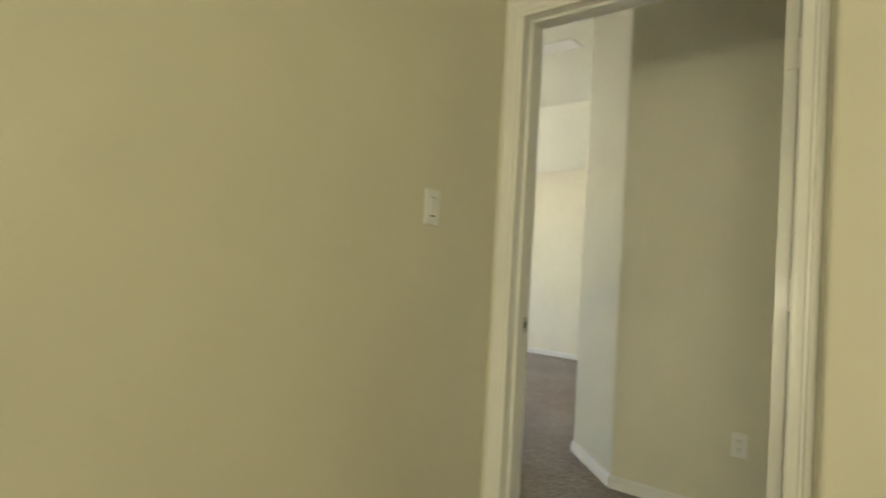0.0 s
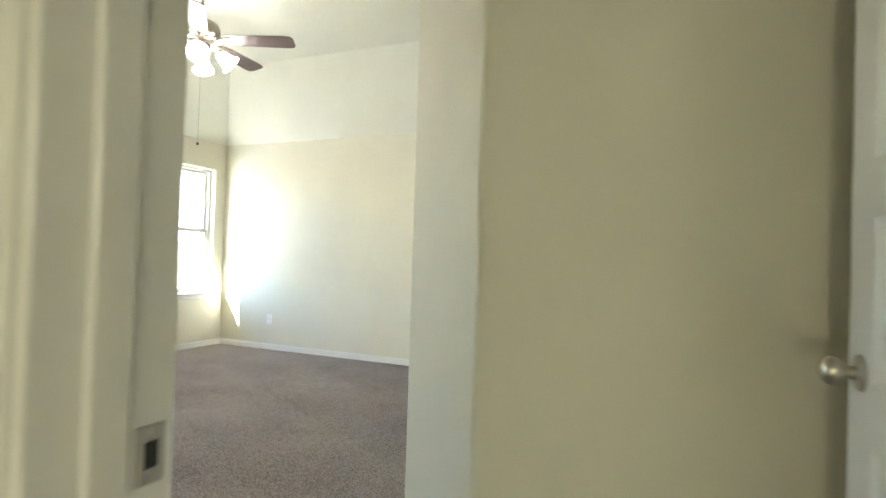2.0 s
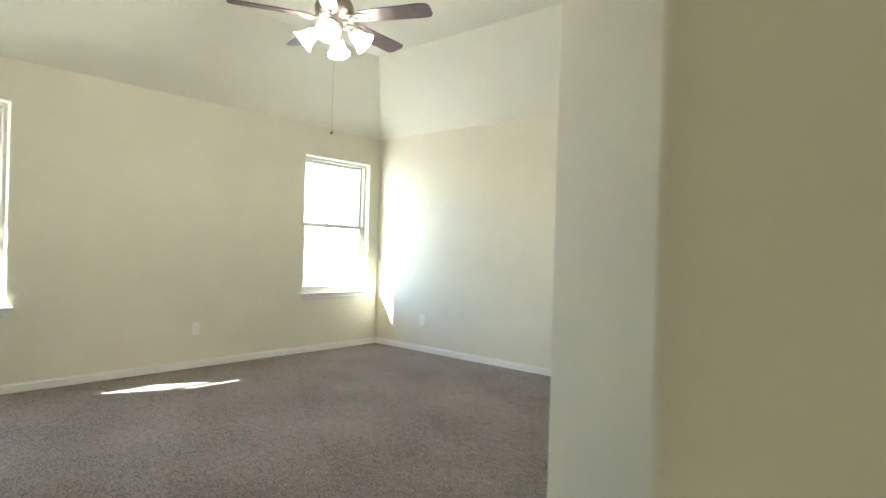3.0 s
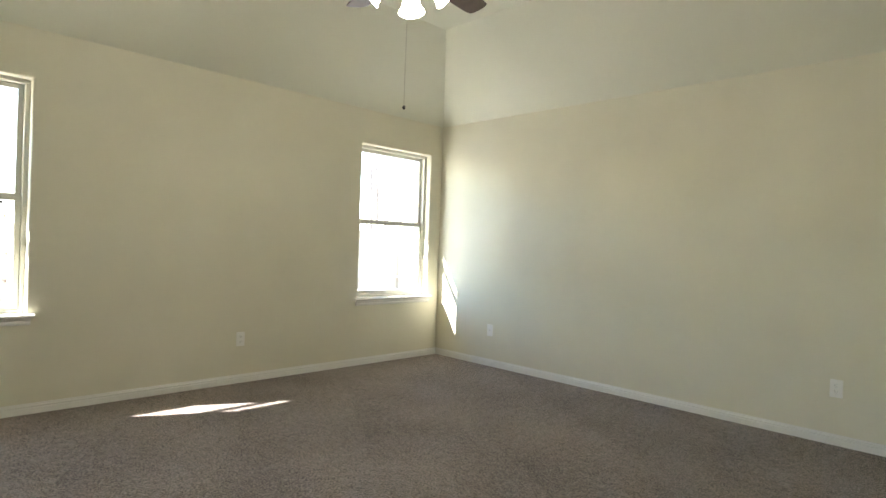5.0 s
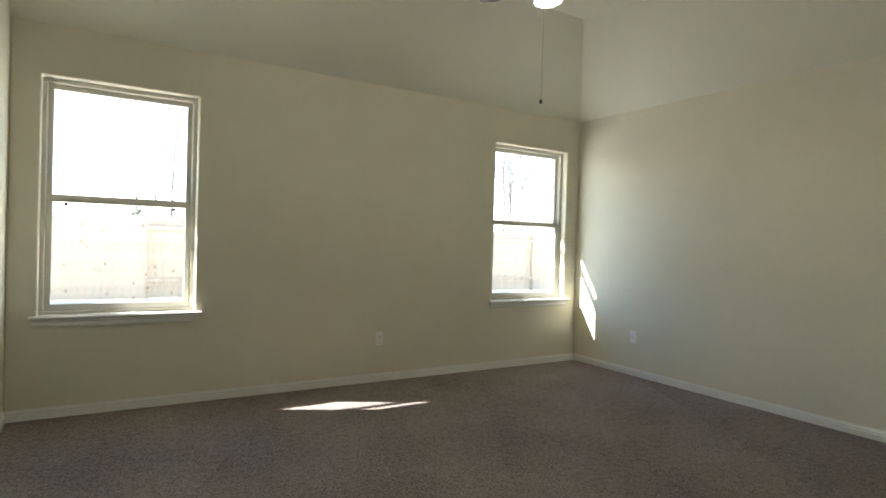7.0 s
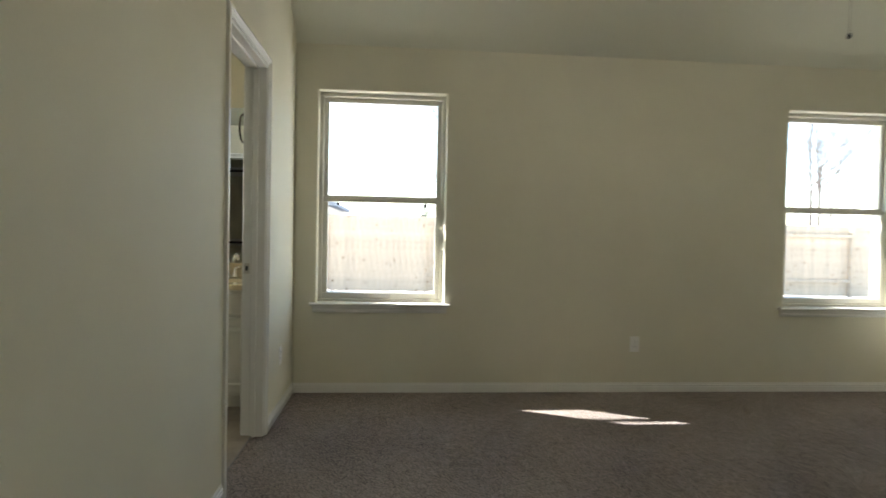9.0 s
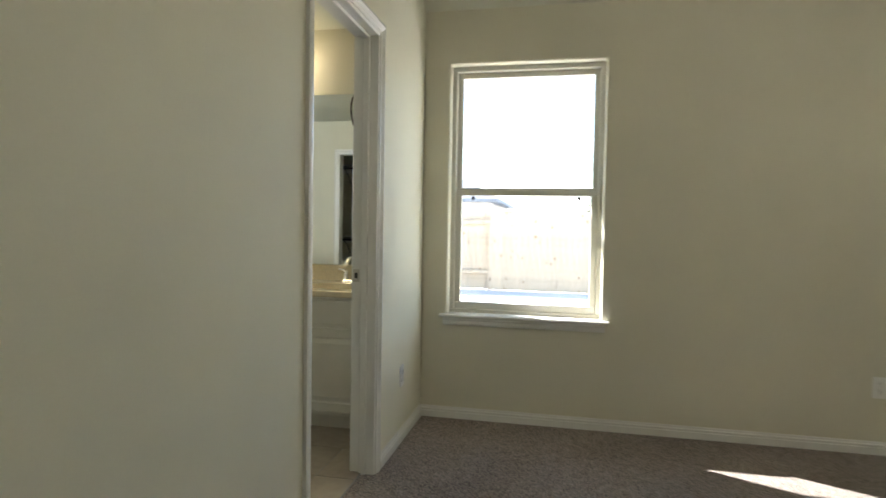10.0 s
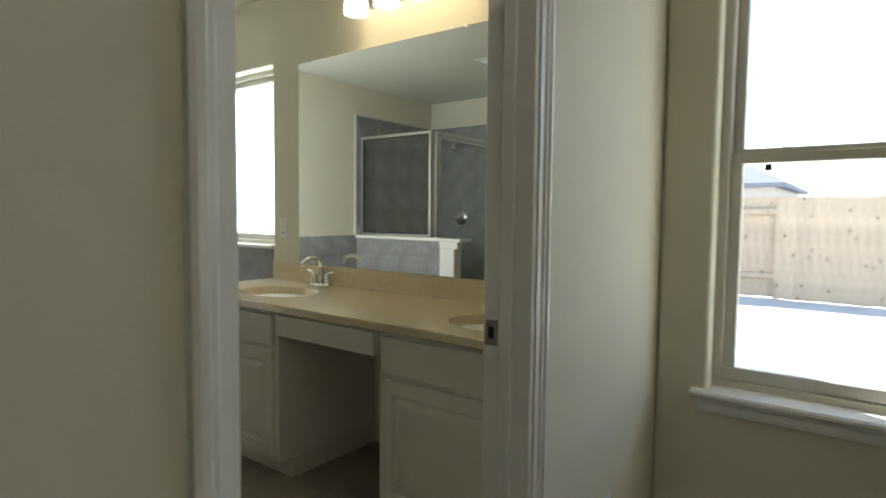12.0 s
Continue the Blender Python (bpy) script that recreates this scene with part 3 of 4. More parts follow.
# ---- ceiling fan ----
def ceiling_fan(place, ceiling_z):
    """Five dark blades, nickel motor, four lit bell shades and a pull chain. The origin is at the blade plane."""
    top = thing("ceiling_fan", "brushed nickel ceiling fan with dark blades and four lit shades", "ceiling fan", place)
    up = ceiling_z - place[2]
    part("canopy", lathe([(0, up), (0.068, up), (0.066, up - 0.02), (0.05, up - 0.05), (0.02, up - 0.065), (0.0, up - 0.065)], 28), M_FAN, top, smooth=True)
    part("downrod", tube([(0, 0, up - 0.06), (0, 0, 0.12)], 0.0125), M_FAN, top)
    part("motor", lathe([(0, 0.14), (0.03, 0.14), (0.045, 0.125), (0.085, 0.115), (0.115, 0.095), (0.128, 0.06), (0.128, 0.03), (0.118, 0.012), (0.10, 0.0), (0.09, -0.025), (0.0, -0.025)], 36), M_FAN, top, smooth=True)
    for k in range(18):
        bm = box((0.09, -0.006, -0.018), (0.121, 0.006, 0.012), 0.002, 1)
        bmesh.ops.transform(bm, matrix=pose(0, 0, 0, 0, 0, 20 * k), verts=bm.verts)
        part("motor_rib", bm, M_FAN, top)
    for k in range(5):
        turn = 7 + 72 * k
        r = pose(0, 0, 0, 0, 0, turn) @ pose(0, 0, -0.012, -12, 0, 0)
        outline = [(0.17, -0.055), (0.40, -0.066), (0.60, -0.072), (0.645, -0.066), (0.662, -0.04), (0.664, 0.04), (0.648, 0.066), (0.60, 0.072), (0.40, 0.066), (0.17, 0.055), (0.155, 0.03), (0.155, -0.03)]
        bm = bmesh.new()
        rows = [[bm.verts.new(r @ Vector((x, y, z))) for x, y in outline] for z in (-0.003, 0.003)]
        n = len(outline)
        for i in range(n):
            bm.faces.new((rows[0][i], rows[0][(i + 1) % n], rows[1][(i + 1) % n], rows[1][i]))
        bm.faces.new(rows[0])
        bm.faces.new(rows[1])
        bl = part("blade", bm, M_BLADE, top, "dark walnut blade")
        arm = bmesh.new()
        tube([r @ Vector(p) for p in ((0.10, 0, -0.004), (0.14, 0.018, -0.012), (0.19, 0.03, -0.008), (0.235, 0.02, -0.006))], [0.009, 0.011, 0.010, 0.006], 8, arm)
        tube([r @ Vector(p) for p in ((0.10, 0, -0.004), (0.14, -0.018, -0.012), (0.19, -0.03, -0.008), (0.235, -0.02, -0.006))], [0.009, 0.011, 0.010, 0.006], 8, arm)
        b = box((0.165, -0.036, -0.0085), (0.25, 0.036, -0.0032), 0.002, 1)
        bmesh.ops.transform(b, matrix=r, verts=b.verts)
        tmp = bpy.data.meshes.new("arm")
        b.to_mesh(tmp)
        b.free()
        arm.from_mesh(tmp)
        bpy.data.meshes.remove(tmp)
        part("blade_arm", arm, M_FAN, bl, "nickel blade bracket", True)
    part("light_hub", lathe([(0, -0.02), (0.045, -0.025), (0.062, -0.05), (0.062, -0.085), (0.045, -0.11), (0.018, -0.125), (0.0, -0.128)], 28), M_FAN, top, smooth=True)
    for k in range(4):
        a = 222 + 90 * k
        r = pose(0, 0, -0.075, 0, 0, a)
        s = part("light_arm", tube([r @ Vector(p) for p in ((0.05, 0, 0), (0.085, 0, 0.004), (0.105, 0, -0.008), (0.118, 0, -0.028))], 0.011, 10), M_FAN, top, smooth=True)
        m = r @ Matrix.Translation((0.112, 0, -0.018)) @ pose(0, 0, 0, 0, 180 - 50, 0) @ Matrix.Scale(1.1, 4)
        part("socket_cap", lathe([(0, -0.004), (0.026, -0.002), (0.031, 0.014), (0.029, 0.024)], 22, m), M_FAN, s, smooth=True)
        shade = lathe([(0.027, 0.018), (0.034, 0.028), (0.040, 0.050), (0.046, 0.075), (0.056, 0.098), (0.068, 0.112), (0.0655, 0.112), (0.054, 0.0985), (0.044, 0.075), (0.038, 0.05), (0.031, 0.03), (0.0, 0.026)], 28, m)
        part("shade", shade, M_SHADE, s, "lit white frosted glass bell shade", True)
    part("pull_chain", tube([(0.012, 0.01, -0.12), (0.012, 0.01, 1.907 - place[2])], 0.0013, 6), M_FAN, top)
    part("chain_ball", lathe([(0, 0.012), (0.006, 0.009), (0.009, 0.0), (0.007, -0.008), (0, -0.011)], 14, Matrix.Translation((0.012, 0.01, 1.896 - place[2]))), M_DARK, top, smooth=True)
    return top


M_SHADE = glow("lit_frosted_shade", (1.0, 0.92, 0.80), 5.0)
ceiling_fan((2.343, -2.104, 2.655), TOP)

# ---- bathroom ----
M_TILE = material("grey_stone_tile", (0.285, 0.285, 0.28), 0.32, vary=0.32, scale=4.5, bump=0.08, bump_scale=25)
M_GROUT = material("grout", (0.27, 0.27, 0.265), 0.8)
M_BFLOOR = material("brown_floor_tile", (0.30, 0.255, 0.205), 0.5, vary=0.25, scale=4, bump=0.1, bump_scale=30)
M_CAB = material("cream_cabinet_paint", (0.74, 0.71, 0.64), 0.42, vary=0.02, scale=5)
M_MARBLE = material("cream_cultured_marble", (0.74, 0.64, 0.45), 0.07, vary=0.08, scale=60, bump_scale=250, coat=0.3)
M_MIRROR = material("mirror_silver", (0.93, 0.95, 0.93), 0.0, 1.0, vary=0.0)
M_ALU = material("brushed_aluminium", (0.62, 0.62, 0.60), 0.3, 1.0, vary=0.03)
M_TUB = material("white_acrylic", (0.8, 0.8, 0.78), 0.15, vary=0.01)
M_FROST = glow("lit_vanity_shade", (1.0, 0.83, 0.57), 1.3)


def tiled(name, label, u, v, origin, du, dv, out, mat, tile_w, tile_h, gap=0.0025, kind="structure"):
    """A sheet of single tiles on a plane: u and v are the ways along it, out the way they stand proud."""
    u, v, out, origin = Vector(u), Vector(v), Vector(out), Vector(origin)
    bm = bmesh.new()
    q = [bm.verts.new(origin + u * a + v * b + out * c) for c in (0.0005, 0.0077) for a, b in ((0, 0), (du, 0), (du, dv), (0, dv))]
    for f in ((0, 1, 2, 3), (4, 5, 6, 7), (0, 1, 5, 4), (1, 2, 6, 5), (2, 3, 7, 6), (3, 0, 4, 7)):
        bm.faces.new([q[k] for k in f])
    base = tagged(part(name, bm, M_GROUT), label, "tile", kind=kind)
    shared = {}
    nv, nu = math.ceil(dv / tile_h - 0.02), math.ceil(du / tile_w - 0.02)
    for j in range(nv):
        for i in range(nu):
            w, h = min(tile_w, du - i * tile_w) - gap, min(tile_h, dv - j * tile_h) - gap
            if w < 0.01 or h < 0.01:
                continue
            key = (round(w, 4), round(h, 4))
            if key not in shared:
                tb = bmesh.new()
                rows = []
                for c, ins in ((0.002, 0), (0.0075, 0), (0.009, 0.002)):
                    rows.append([tb.verts.new(u * a + v * b + out * c) for a, b in ((ins, ins), (w - ins, ins), (w - ins, h - ins), (ins, h - ins))])
                for ra, rb in zip(rows, rows[1:]):
                    for k in range(4):
                        tb.faces.new((ra[k], ra[(k + 1) % 4], rb[(k + 1) % 4], rb[k]))
                tb.faces.new(rows[-1])
                shared[key] = mesh_from("tile", tb, mat)
            t = new("tile", shared[key])
            t.location = origin + u * (i * tile_w + gap / 2) + v * (j * tile_h + gap / 2)
            t.parent = base
    return base


tagged(part("floor_bathroom_slab", box((BW - 0.05, BS - 0.05, -0.12), (-0.10, VAN, 0.001)), M_GROUT), "grout bed under the bathroom floor", "floor", kind="structure")
tiled("floor_bathroom", "brown stone tiles of the bathroom floor", (1, 0, 0), (0, 1, 0), (BW, BS, 0.0), -0.058 - BW, VAN - BS, (0, 0, 1), M_BFLOOR, 0.33, 0.33)


def cabinet(name, x0, x1, label):
    """A vanity base with toe kick, a drawer front above a raised-panel door."""
    top = thing(name, label, "cabinet", (x0, VAN, 0), group="vanity cabinets")
    w, d = x1 - x0, -0.43 - VAN
    part("body", box((0, d, 0.10), (w, -0.002, 0.764), 0.002, 1), M_CAB, top)
    part("toe_kick", box((0.0, d + 0.07, 0.009), (w, -0.01, 0.10)), M_CAB, top, "shaded recessed toe kick")
    n = 2 if w > 0.75 else 1
    for k in range(n):
        a, b = 0.028 + (w - 0.045) * k / n, 0.017 + (w - 0.045) * (k + 1) / n
        part("drawer_front", box((a, d - 0.019, 0.612), (b, d, 0.748), 0.005, 2), M_CAB, top)
        bm = bmesh.new()
        z0, z1 = 0.125, 0.592
        rings = []
        for ins, dep in ((0, 0), (0, 0.015), (0.004, 0.019), (0.05, 0.019), (0.056, 0.012), (0.064, 0.012), (0.085, 0.018)):
            rings.append([bm.verts.new((x, d - dep, z)) for x, z in ((a + ins, z0 + ins), (b - ins, z0 + ins), (b - ins, z1 - ins), (a + ins, z1 - ins))])
        for ra, rb in zip(rings, rings[1:]):
            for i in range(4):
                bm.faces.new((ra[i], ra[(i + 1) % 4], rb[(i + 1) % 4], rb[i]))
        bm.faces.new(rings[-1])
        bm.faces.new(rings[0])
        part("cabinet_door", bm, M_CAB, top)
    return top


KX0, KX1 = -1.455, -0.860
cabinet("vanity_cabinet", KX1, -T - 0.004, "cream painted vanity cabinet with raised-panel door")
cabinet("vanity_cabinet", -2.26, KX0, "cream painted vanity cabinet with raised-panel door")
kd = thing("drawer_unit", "cream painted knee-space drawer under the counter", "drawer", (KX0, VAN, 0))
part("drawer_front", box((0.008, -0.43 - VAN - 0.019, 0.665), (KX1 - KX0 - 0.02, -0.43 - VAN, 0.755), 0.004, 2), M_CAB, kd)
part("drawer_box", box((0.002, -0.43 - VAN, 0.672), (KX1 - KX0 - 0.002, -0.02, 0.762)), M_CAB, kd)


def counter(x0, x1, y0, y1, z, sinks):
    """A one-piece top with oval bowls and a backsplash."""
    top = thing("countertop", "glossy cream cultured marble counter with two oval bowls", "counter", (0, 0, 0))
    bm = bmesh.new()
    cuts = [x0] + [c + s * 0.33 for c in sinks for s in (-1, 1)] + [x1]
    yb = y1 - 0.02
    edge = 0.006
    for k in range(len(cuts) - 1):
        a, b = cuts[k], cuts[k + 1]
        if k % 2 == 0:
            if b - a > 0.001:
                bm.faces.new([bm.verts.new(p) for p in ((a, y0 + edge, z), (b, y0 + edge, z), (b, yb, z), (a, yb, z))])
            continue
        cx, cy, rx, ry = (a + b) / 2, (y0 + yb) / 2 - 0.03, 0.225, 0.165
        corners = [math.atan2(y - cy, x - cx) % (2 * math.pi) for x in (a, b) for y in (y0 + edge, yb)]
        angs = sorted({round(t, 5) for t in [2 * math.pi * i / 40 for i in range(40)] + corners})
        def out_to(t):
            c, s = math.cos(t), math.sin(t)
            r = min((b - cx) / c if c > 1e-9 else (a - cx) / c if c < -1e-9 else 9, (yb - cy) / s if s > 1e-9 else (y0 + edge - cy) / s if s < -1e-9 else 9)
            return (cx + r * c, cy + r * s, z)
        rings = [[bm.verts.new(out_to(t)) for t in angs]]
        for f, dz in ((1.0, 0), (0.985, -0.004), (0.94, -0.025), (0.84, -0.07), (0.62, -0.115), (0.3, -0.135), (0.08, -0.138)):
            rings.append([bm.verts.new((cx + rx * f * math.cos(t), cy + ry * f * math.sin(t), z + dz)) for t in angs])
        n = len(angs)
        for ra, rb in zip(rings, rings[1:]):
            for i in range(n):
                bm.faces.new((ra[i], ra[(i + 1) % n], rb[(i + 1) % n], rb[i]))
        bm.faces.new(rings[-1])
    bmesh.ops.remove_doubles(bm, verts=bm.verts, dist=0.0005)
    prof = [(y0 + edge, z), (y0 + 0.002, z - 0.002), (y0, z - edge), (y0, z - 0.030), (y0 + 0.004, z - 0.034), (y0 + 0.03, z - 0.034)]
    for (ya, za), (yc, zc) in zip(prof, prof[1:]):
        bm.faces.new([bm.verts.new(p) for p in ((x0, ya, za), (x1, ya, za), (x1, yc, zc), (x0, yc, zc))])
    for x in (x0, x1):
        bm.faces.new([bm.verts.new((x, y, q)) for y, q in prof] + [bm.verts.new((x, yb, z - 0.034)), bm.verts.new((x, yb, z))])
    part("top", bm, M_MARBLE, top, smooth=False)
    part("backsplash", box((x0, y1 - 0.02, z - 0.02), (x1, y1 - 0.001, z + 0.098), 0.003, 2), M_MARBLE, top)
    for c in sinks:
        part("drain", lathe([(0.0, 0.003), (0.018, 0.004), (0.022, 0.001), (0.022, -0.004)], 20, Matrix.Translation((c, (y0 + yb) / 2 - 0.03, z - 0.137))), M_CHROME, top, smooth=True)
    return top


SINKS = (-1.765, -0.47)
counter(-2.27, -T - 0.003, -0.463, VAN, 0.80, SINKS)
tagged(part("mirror", box((-2.04, VAN - 0.007, 0.902), (-0.17, VAN - 0.001, 2.015)), M_MIRROR), "large frameless wall mirror above the vanity", "mirror")
for x in (-1.93, -0.9, -0.3):
    clip = thing("mirror_clip", "small clear plastic mirror clip", "clip", (x, VAN - 0.008, 2.015), group="mirror clips")
    part("clip", box((-0.009, -0.004, -0.008), (0.009, 0.007, 0.008), 0.002), M_PLATE, clip)


def faucet(x, y, z):
    """A two-handle centreset faucet with a high arc."""
    top = thing("faucet", "chrome two-handle arc faucet on the counter", "faucet", (x, y, z), group="faucets")
    bm = lathe([(0, 0.016), (0.026, 0.015), (0.030, 0.004), (0.030, 0)], 22)
    box((-0.075, -0.024, 0), (0.075, 0.024, 0.014), 0.010, 3, bm)
    part("base", bm, M_CHROME, top, smooth=True)
    pts = [(0, 0, 0.01), (0, 0, 0.06)] + [(0, -0.062 + 0.062 * math.cos(a), 0.10 + 0.055 * math.sin(a)) for a in (math.pi * k / 10 for k in range(0, 9))] + [(0, -0.128, 0.115)]
    part("spout", tube(pts, [0.017, 0.014] + [0.0115] * 9 + [0.013], 14), M_CHROME, top, smooth=True)
    for s in (-1, 1):
        h = part("handle_post", lathe([(0.0, 0.055), (0.012, 0.054), (0.014, 0.04), (0.017, 0.02), (0.021, 0.0)], 18, Matrix.Translation((s * 0.051, 0, 0.012))), M_CHROME, top, smooth=True)
        part("lever", tube([(s * 0.051, 0, 0.066), (s * 0.072, -0.002, 0.074), (s * 0.10, -0.004, 0.080)], [0.008, 0.0065, 0.005], 10), M_CHROME, h, smooth=True)
    return top


for c in SINKS:
    faucet(c, VAN - 0.085, 0.80)


def vanity_light(x0, x1, z):
    """A nickel bar with four lit glass shades."""
    top = thing("vanity_light", "brushed nickel four-lamp vanity light above the mirror", "wall lamp", ((x0 + x1) / 2, VAN, z))
    h = (x1 - x0) / 2
    bm = bmesh.new()
    n = 24
    ring = [(h * math.copysign(1, math.cos(a)) + 0.052 * math.cos(a), 0.050 * math.sin(a)) for a in (2 * math.pi * (k + 0.5) / n for k in range(n))]
    rows = [[bm.verts.new((x * f, y, zz * g)) for x, zz in ring] for y, f, g in ((-0.001, 1, 1), (-0.016, 1, 1), (-0.022, 0.985, 0.86))]
    for a, b in zip(rows, rows[1:]):
        for k in range(n):
            bm.faces.new((a[k], a[(k + 1) % n], b[(k + 1) % n], b[k]))
    bm.faces.new(rows[-1])
    part("backplate", bm, M_NICKEL, top)
    for k in range(4):
        x = -h + 2 * h * k / 3
        arm = part("lamp_arm", tube([(x + 0.02, -0.02, -0.01), (x + 0.02, -0.055, 0.0), (x + 0.016, -0.085, 0.065), (x + 0.008, -0.11, 0.103), (x, -0.125, 0.09), (x, -0.128, 0.06)], 0.0075, 10), M_NICKEL, top, smooth=True)
        m = Matrix.Translation((x, -0.128, 0.050)) @ pose(0, 0, 0, 180)
        part("socket_cup", lathe([(0, -0.012), (0.022, -0.01), (0.027, 0.012), (0.025, 0.02)], 20, m), M_NICKEL, arm, smooth=True)
        part("shade", lathe([(0.028, 0.012), (0.040, 0.035), (0.050, 0.075), (0.057, 0.115), (0.059, 0.160), (0.056, 0.160), (0.053, 0.115), (0.046, 0.075), (0.036, 0.037), (0, 0.02)], 26, m), M_FROST, arm, "lit frosted glass shade", True)
    return top


vanity_light(-1.46, -0.88, 2.25)

# bathroom window with an area lamp added in its opening to boost daylight, tub and tile
bath_fill = new("bath_window_light", bpy.data.lights.new("bath_window_light", "AREA"))
bath_fill.data.shape, bath_fill.data.size, bath_fill.data.size_y = "RECTANGLE", BWIN[1] - BWIN[0] - 0.14, 0.90
bath_fill.data.energy, bath_fill.data.color = 2.8, (0.93, 0.97, 1.0)
bath_fill.matrix_world = look(((BWIN[0] + BWIN[1]) / 2, VAN + 0.085, 1.52), ((BWIN[0] + BWIN[1]) / 2, VAN - 1, 1.52))
window("window_3", *BWIN, 0.99, 2.05, VAN, "white vinyl picture window above the tiled tub deck", stool=False, single=True)
tagged(part("window_ledge", box((BWIN[0] - 0.01, VAN - 0.028, 0.972), (BWIN[1] + 0.012, VAN + 0.075, 0.992), 0.004), M_TRIM), "white window ledge above the tub tile", "window sill", kind="structure")
tiled("wall_tile_north", "grey stone tiles round the tub", (1, 0, 0), (0, 0, 1), (BW, VAN, 0.50), -2.285 - BW, 0.472, (0, -1, 0), M_TILE, 0.305, 0.305)
tiled("wall_tile_west", "grey stone tiles round the tub", (0, 1, 0), (0, 0, 1), (BW, -1.78, 0.50), VAN + 1.78, 0.472, (1, 0, 0), M_TILE, 0.305, 0.305)
tub = thing("bathtub", "white acrylic drop-in tub in a tiled deck", "bathtub", (0, 0, 0))
bm = bmesh.new()
x0, x1, y0, y1, zt = BW + 0.012, -2.40, -1.70, VAN - 0.012, 0.52
cx, cy = (x0 + x1) / 2, (y0 + y1) / 2
corners = [math.atan2(y - cy, x - cx) % (2 * math.pi) for x in (x0, x1) for y in (y0, y1)]
angs = sorted({round(t, 5) for t in [2 * math.pi * i / 40 for i in range(40)] + corners})
ring0 = []
for t in angs:
    c, s = math.cos(t), math.sin(t)
    r = min((x1 - cx) / abs(c) if abs(c) > 1e-9 else 9, (y1 - cy) / abs(s) if abs(s) > 1e-9 else 9)
    ring0.append(bm.verts.new((cx + r * c, cy + r * s, zt)))
rings = [ring0]
for f, dz in ((1.0, 0.0), (1.0, 0.02), (0.93, 0.024), (0.9, 0.01), (0.84, -0.2), (0.75, -0.36), (0.6, -0.40), (0.05, -0.40)):
    rings.append([bm.verts.new((cx + 0.5 * f * math.cos(t), cy + 0.82 * f * math.sin(t), zt + dz)) for t in angs])
n = len(angs)
for a, b in zip(rings, rings[1:]):
    for i in range(n):
        bm.faces.new((a[i], a[(i + 1) % n], b[(i + 1) % n], b[i]))
bm.faces.new(rings[-1])
part("basin", bm, M_TUB, tub)
part("tub_apron", box((x1 - 0.02, y0, 0.0), (x1, y1, zt - 0.002)), M_TILE, tub, "grey tiled tub apron")

# shower: knee wall, glass corner, tiles
SX, SY = -2.65, -1.83
KE, KZ = -2.35, 0.945                      # the low wall's end and height
tagged(part("knee_wall", box((BW, SY - 0.055, 0.0), (KE, SY + 0.055, KZ), 0.006), M_TRIM), "low white wall between tub and shower", "wall", kind="structure")
tiled("knee_wall_tile", "grey stone tiles on the low shower wall", (1, 0, 0), (0, 0, 1), (BW, SY + 0.055, 0.50), -2.51 - BW, KZ - 0.50, (0, 1, 0), M_TILE, 0.305, 0.305)
tiled("knee_wall_tile_inner", "grey stone tiles on the low shower wall", (-1, 0, 0), (0, 0, 1), (SX, SY - 0.055, 0.0), SX - BW, KZ, (0, -1, 0), M_TILE, 0.305, 0.305)
tagged(part("knee_wall_cap", box((BW, SY - 0.085, KZ), (KE + 0.085, SY + 0.085, KZ + 0.03), 0.006), M_TRIM), "white painted cap on the low wall", "trim", kind="structure")
tagged(part("knee_wall_post_trim", box((-2.505, SY + 0.056, KZ - 0.06), (KE + 0.045, SY + 0.072, KZ), 0.004), M_TRIM), "white moulding under the cap", "trim", kind="structure")
tagged(part("tile_edge_trim", box((BW, SY + 0.075, KZ + 0.03), (BW + 0.013, SY + 0.095, 2.155), 0.004, 2), M_TRIM), "white rounded edge strip beside the shower tile", "trim", kind="structure")
tiled("shower_tile_south", "grey stone tiles of the shower wall", (1, 0, 0), (0, 0, 1), (BW, BS, 0.0), SX - BW + 0.11, 2.15, (0, 1, 0), M_TILE, 0.305, 0.305)
tiled("shower_tile_west", "grey stone tiles of the shower wall", (0, 1, 0), (0, 0, 1), (BW, BS, 0.0), SY + 0.07 - BS, 2.15, (1, 0, 0), M_TILE, 0.305, 0.305)
shower = thing("shower_enclosure", "aluminium framed glass shower corner on a low wall", "shower", (SX, SY, 0))
part("side_frame", bar_frame(BW - SX + 0.012, 0.0, KZ + 0.03, 1.94, -0.015, 0.015, 0.025, bev=0.002), M_ALU, shower)
part("side_pane", box((BW - SX + 0.03, -0.003, KZ + 0.05), (-0.02, 0.003, 1.92)), M_SHOWER_GLASS, shower)


part("gasket", bar_frame(BW - SX + 0.036, -0.024, KZ + 0.054, 1.916, -0.007, 0.007, 0.007, bev=0.001), M_DARK, shower, "black rubber glazing gasket")


def y_frame(y0, y1, z0, z1, w):
    bm = bar_frame(y0, y1, z0, z1, -0.015, 0.015, w, bev=0.002)
    bmesh.ops.transform(bm, matrix=pose(0, 0, 0, 0, 0, 90), verts=bm.verts)
    return bm


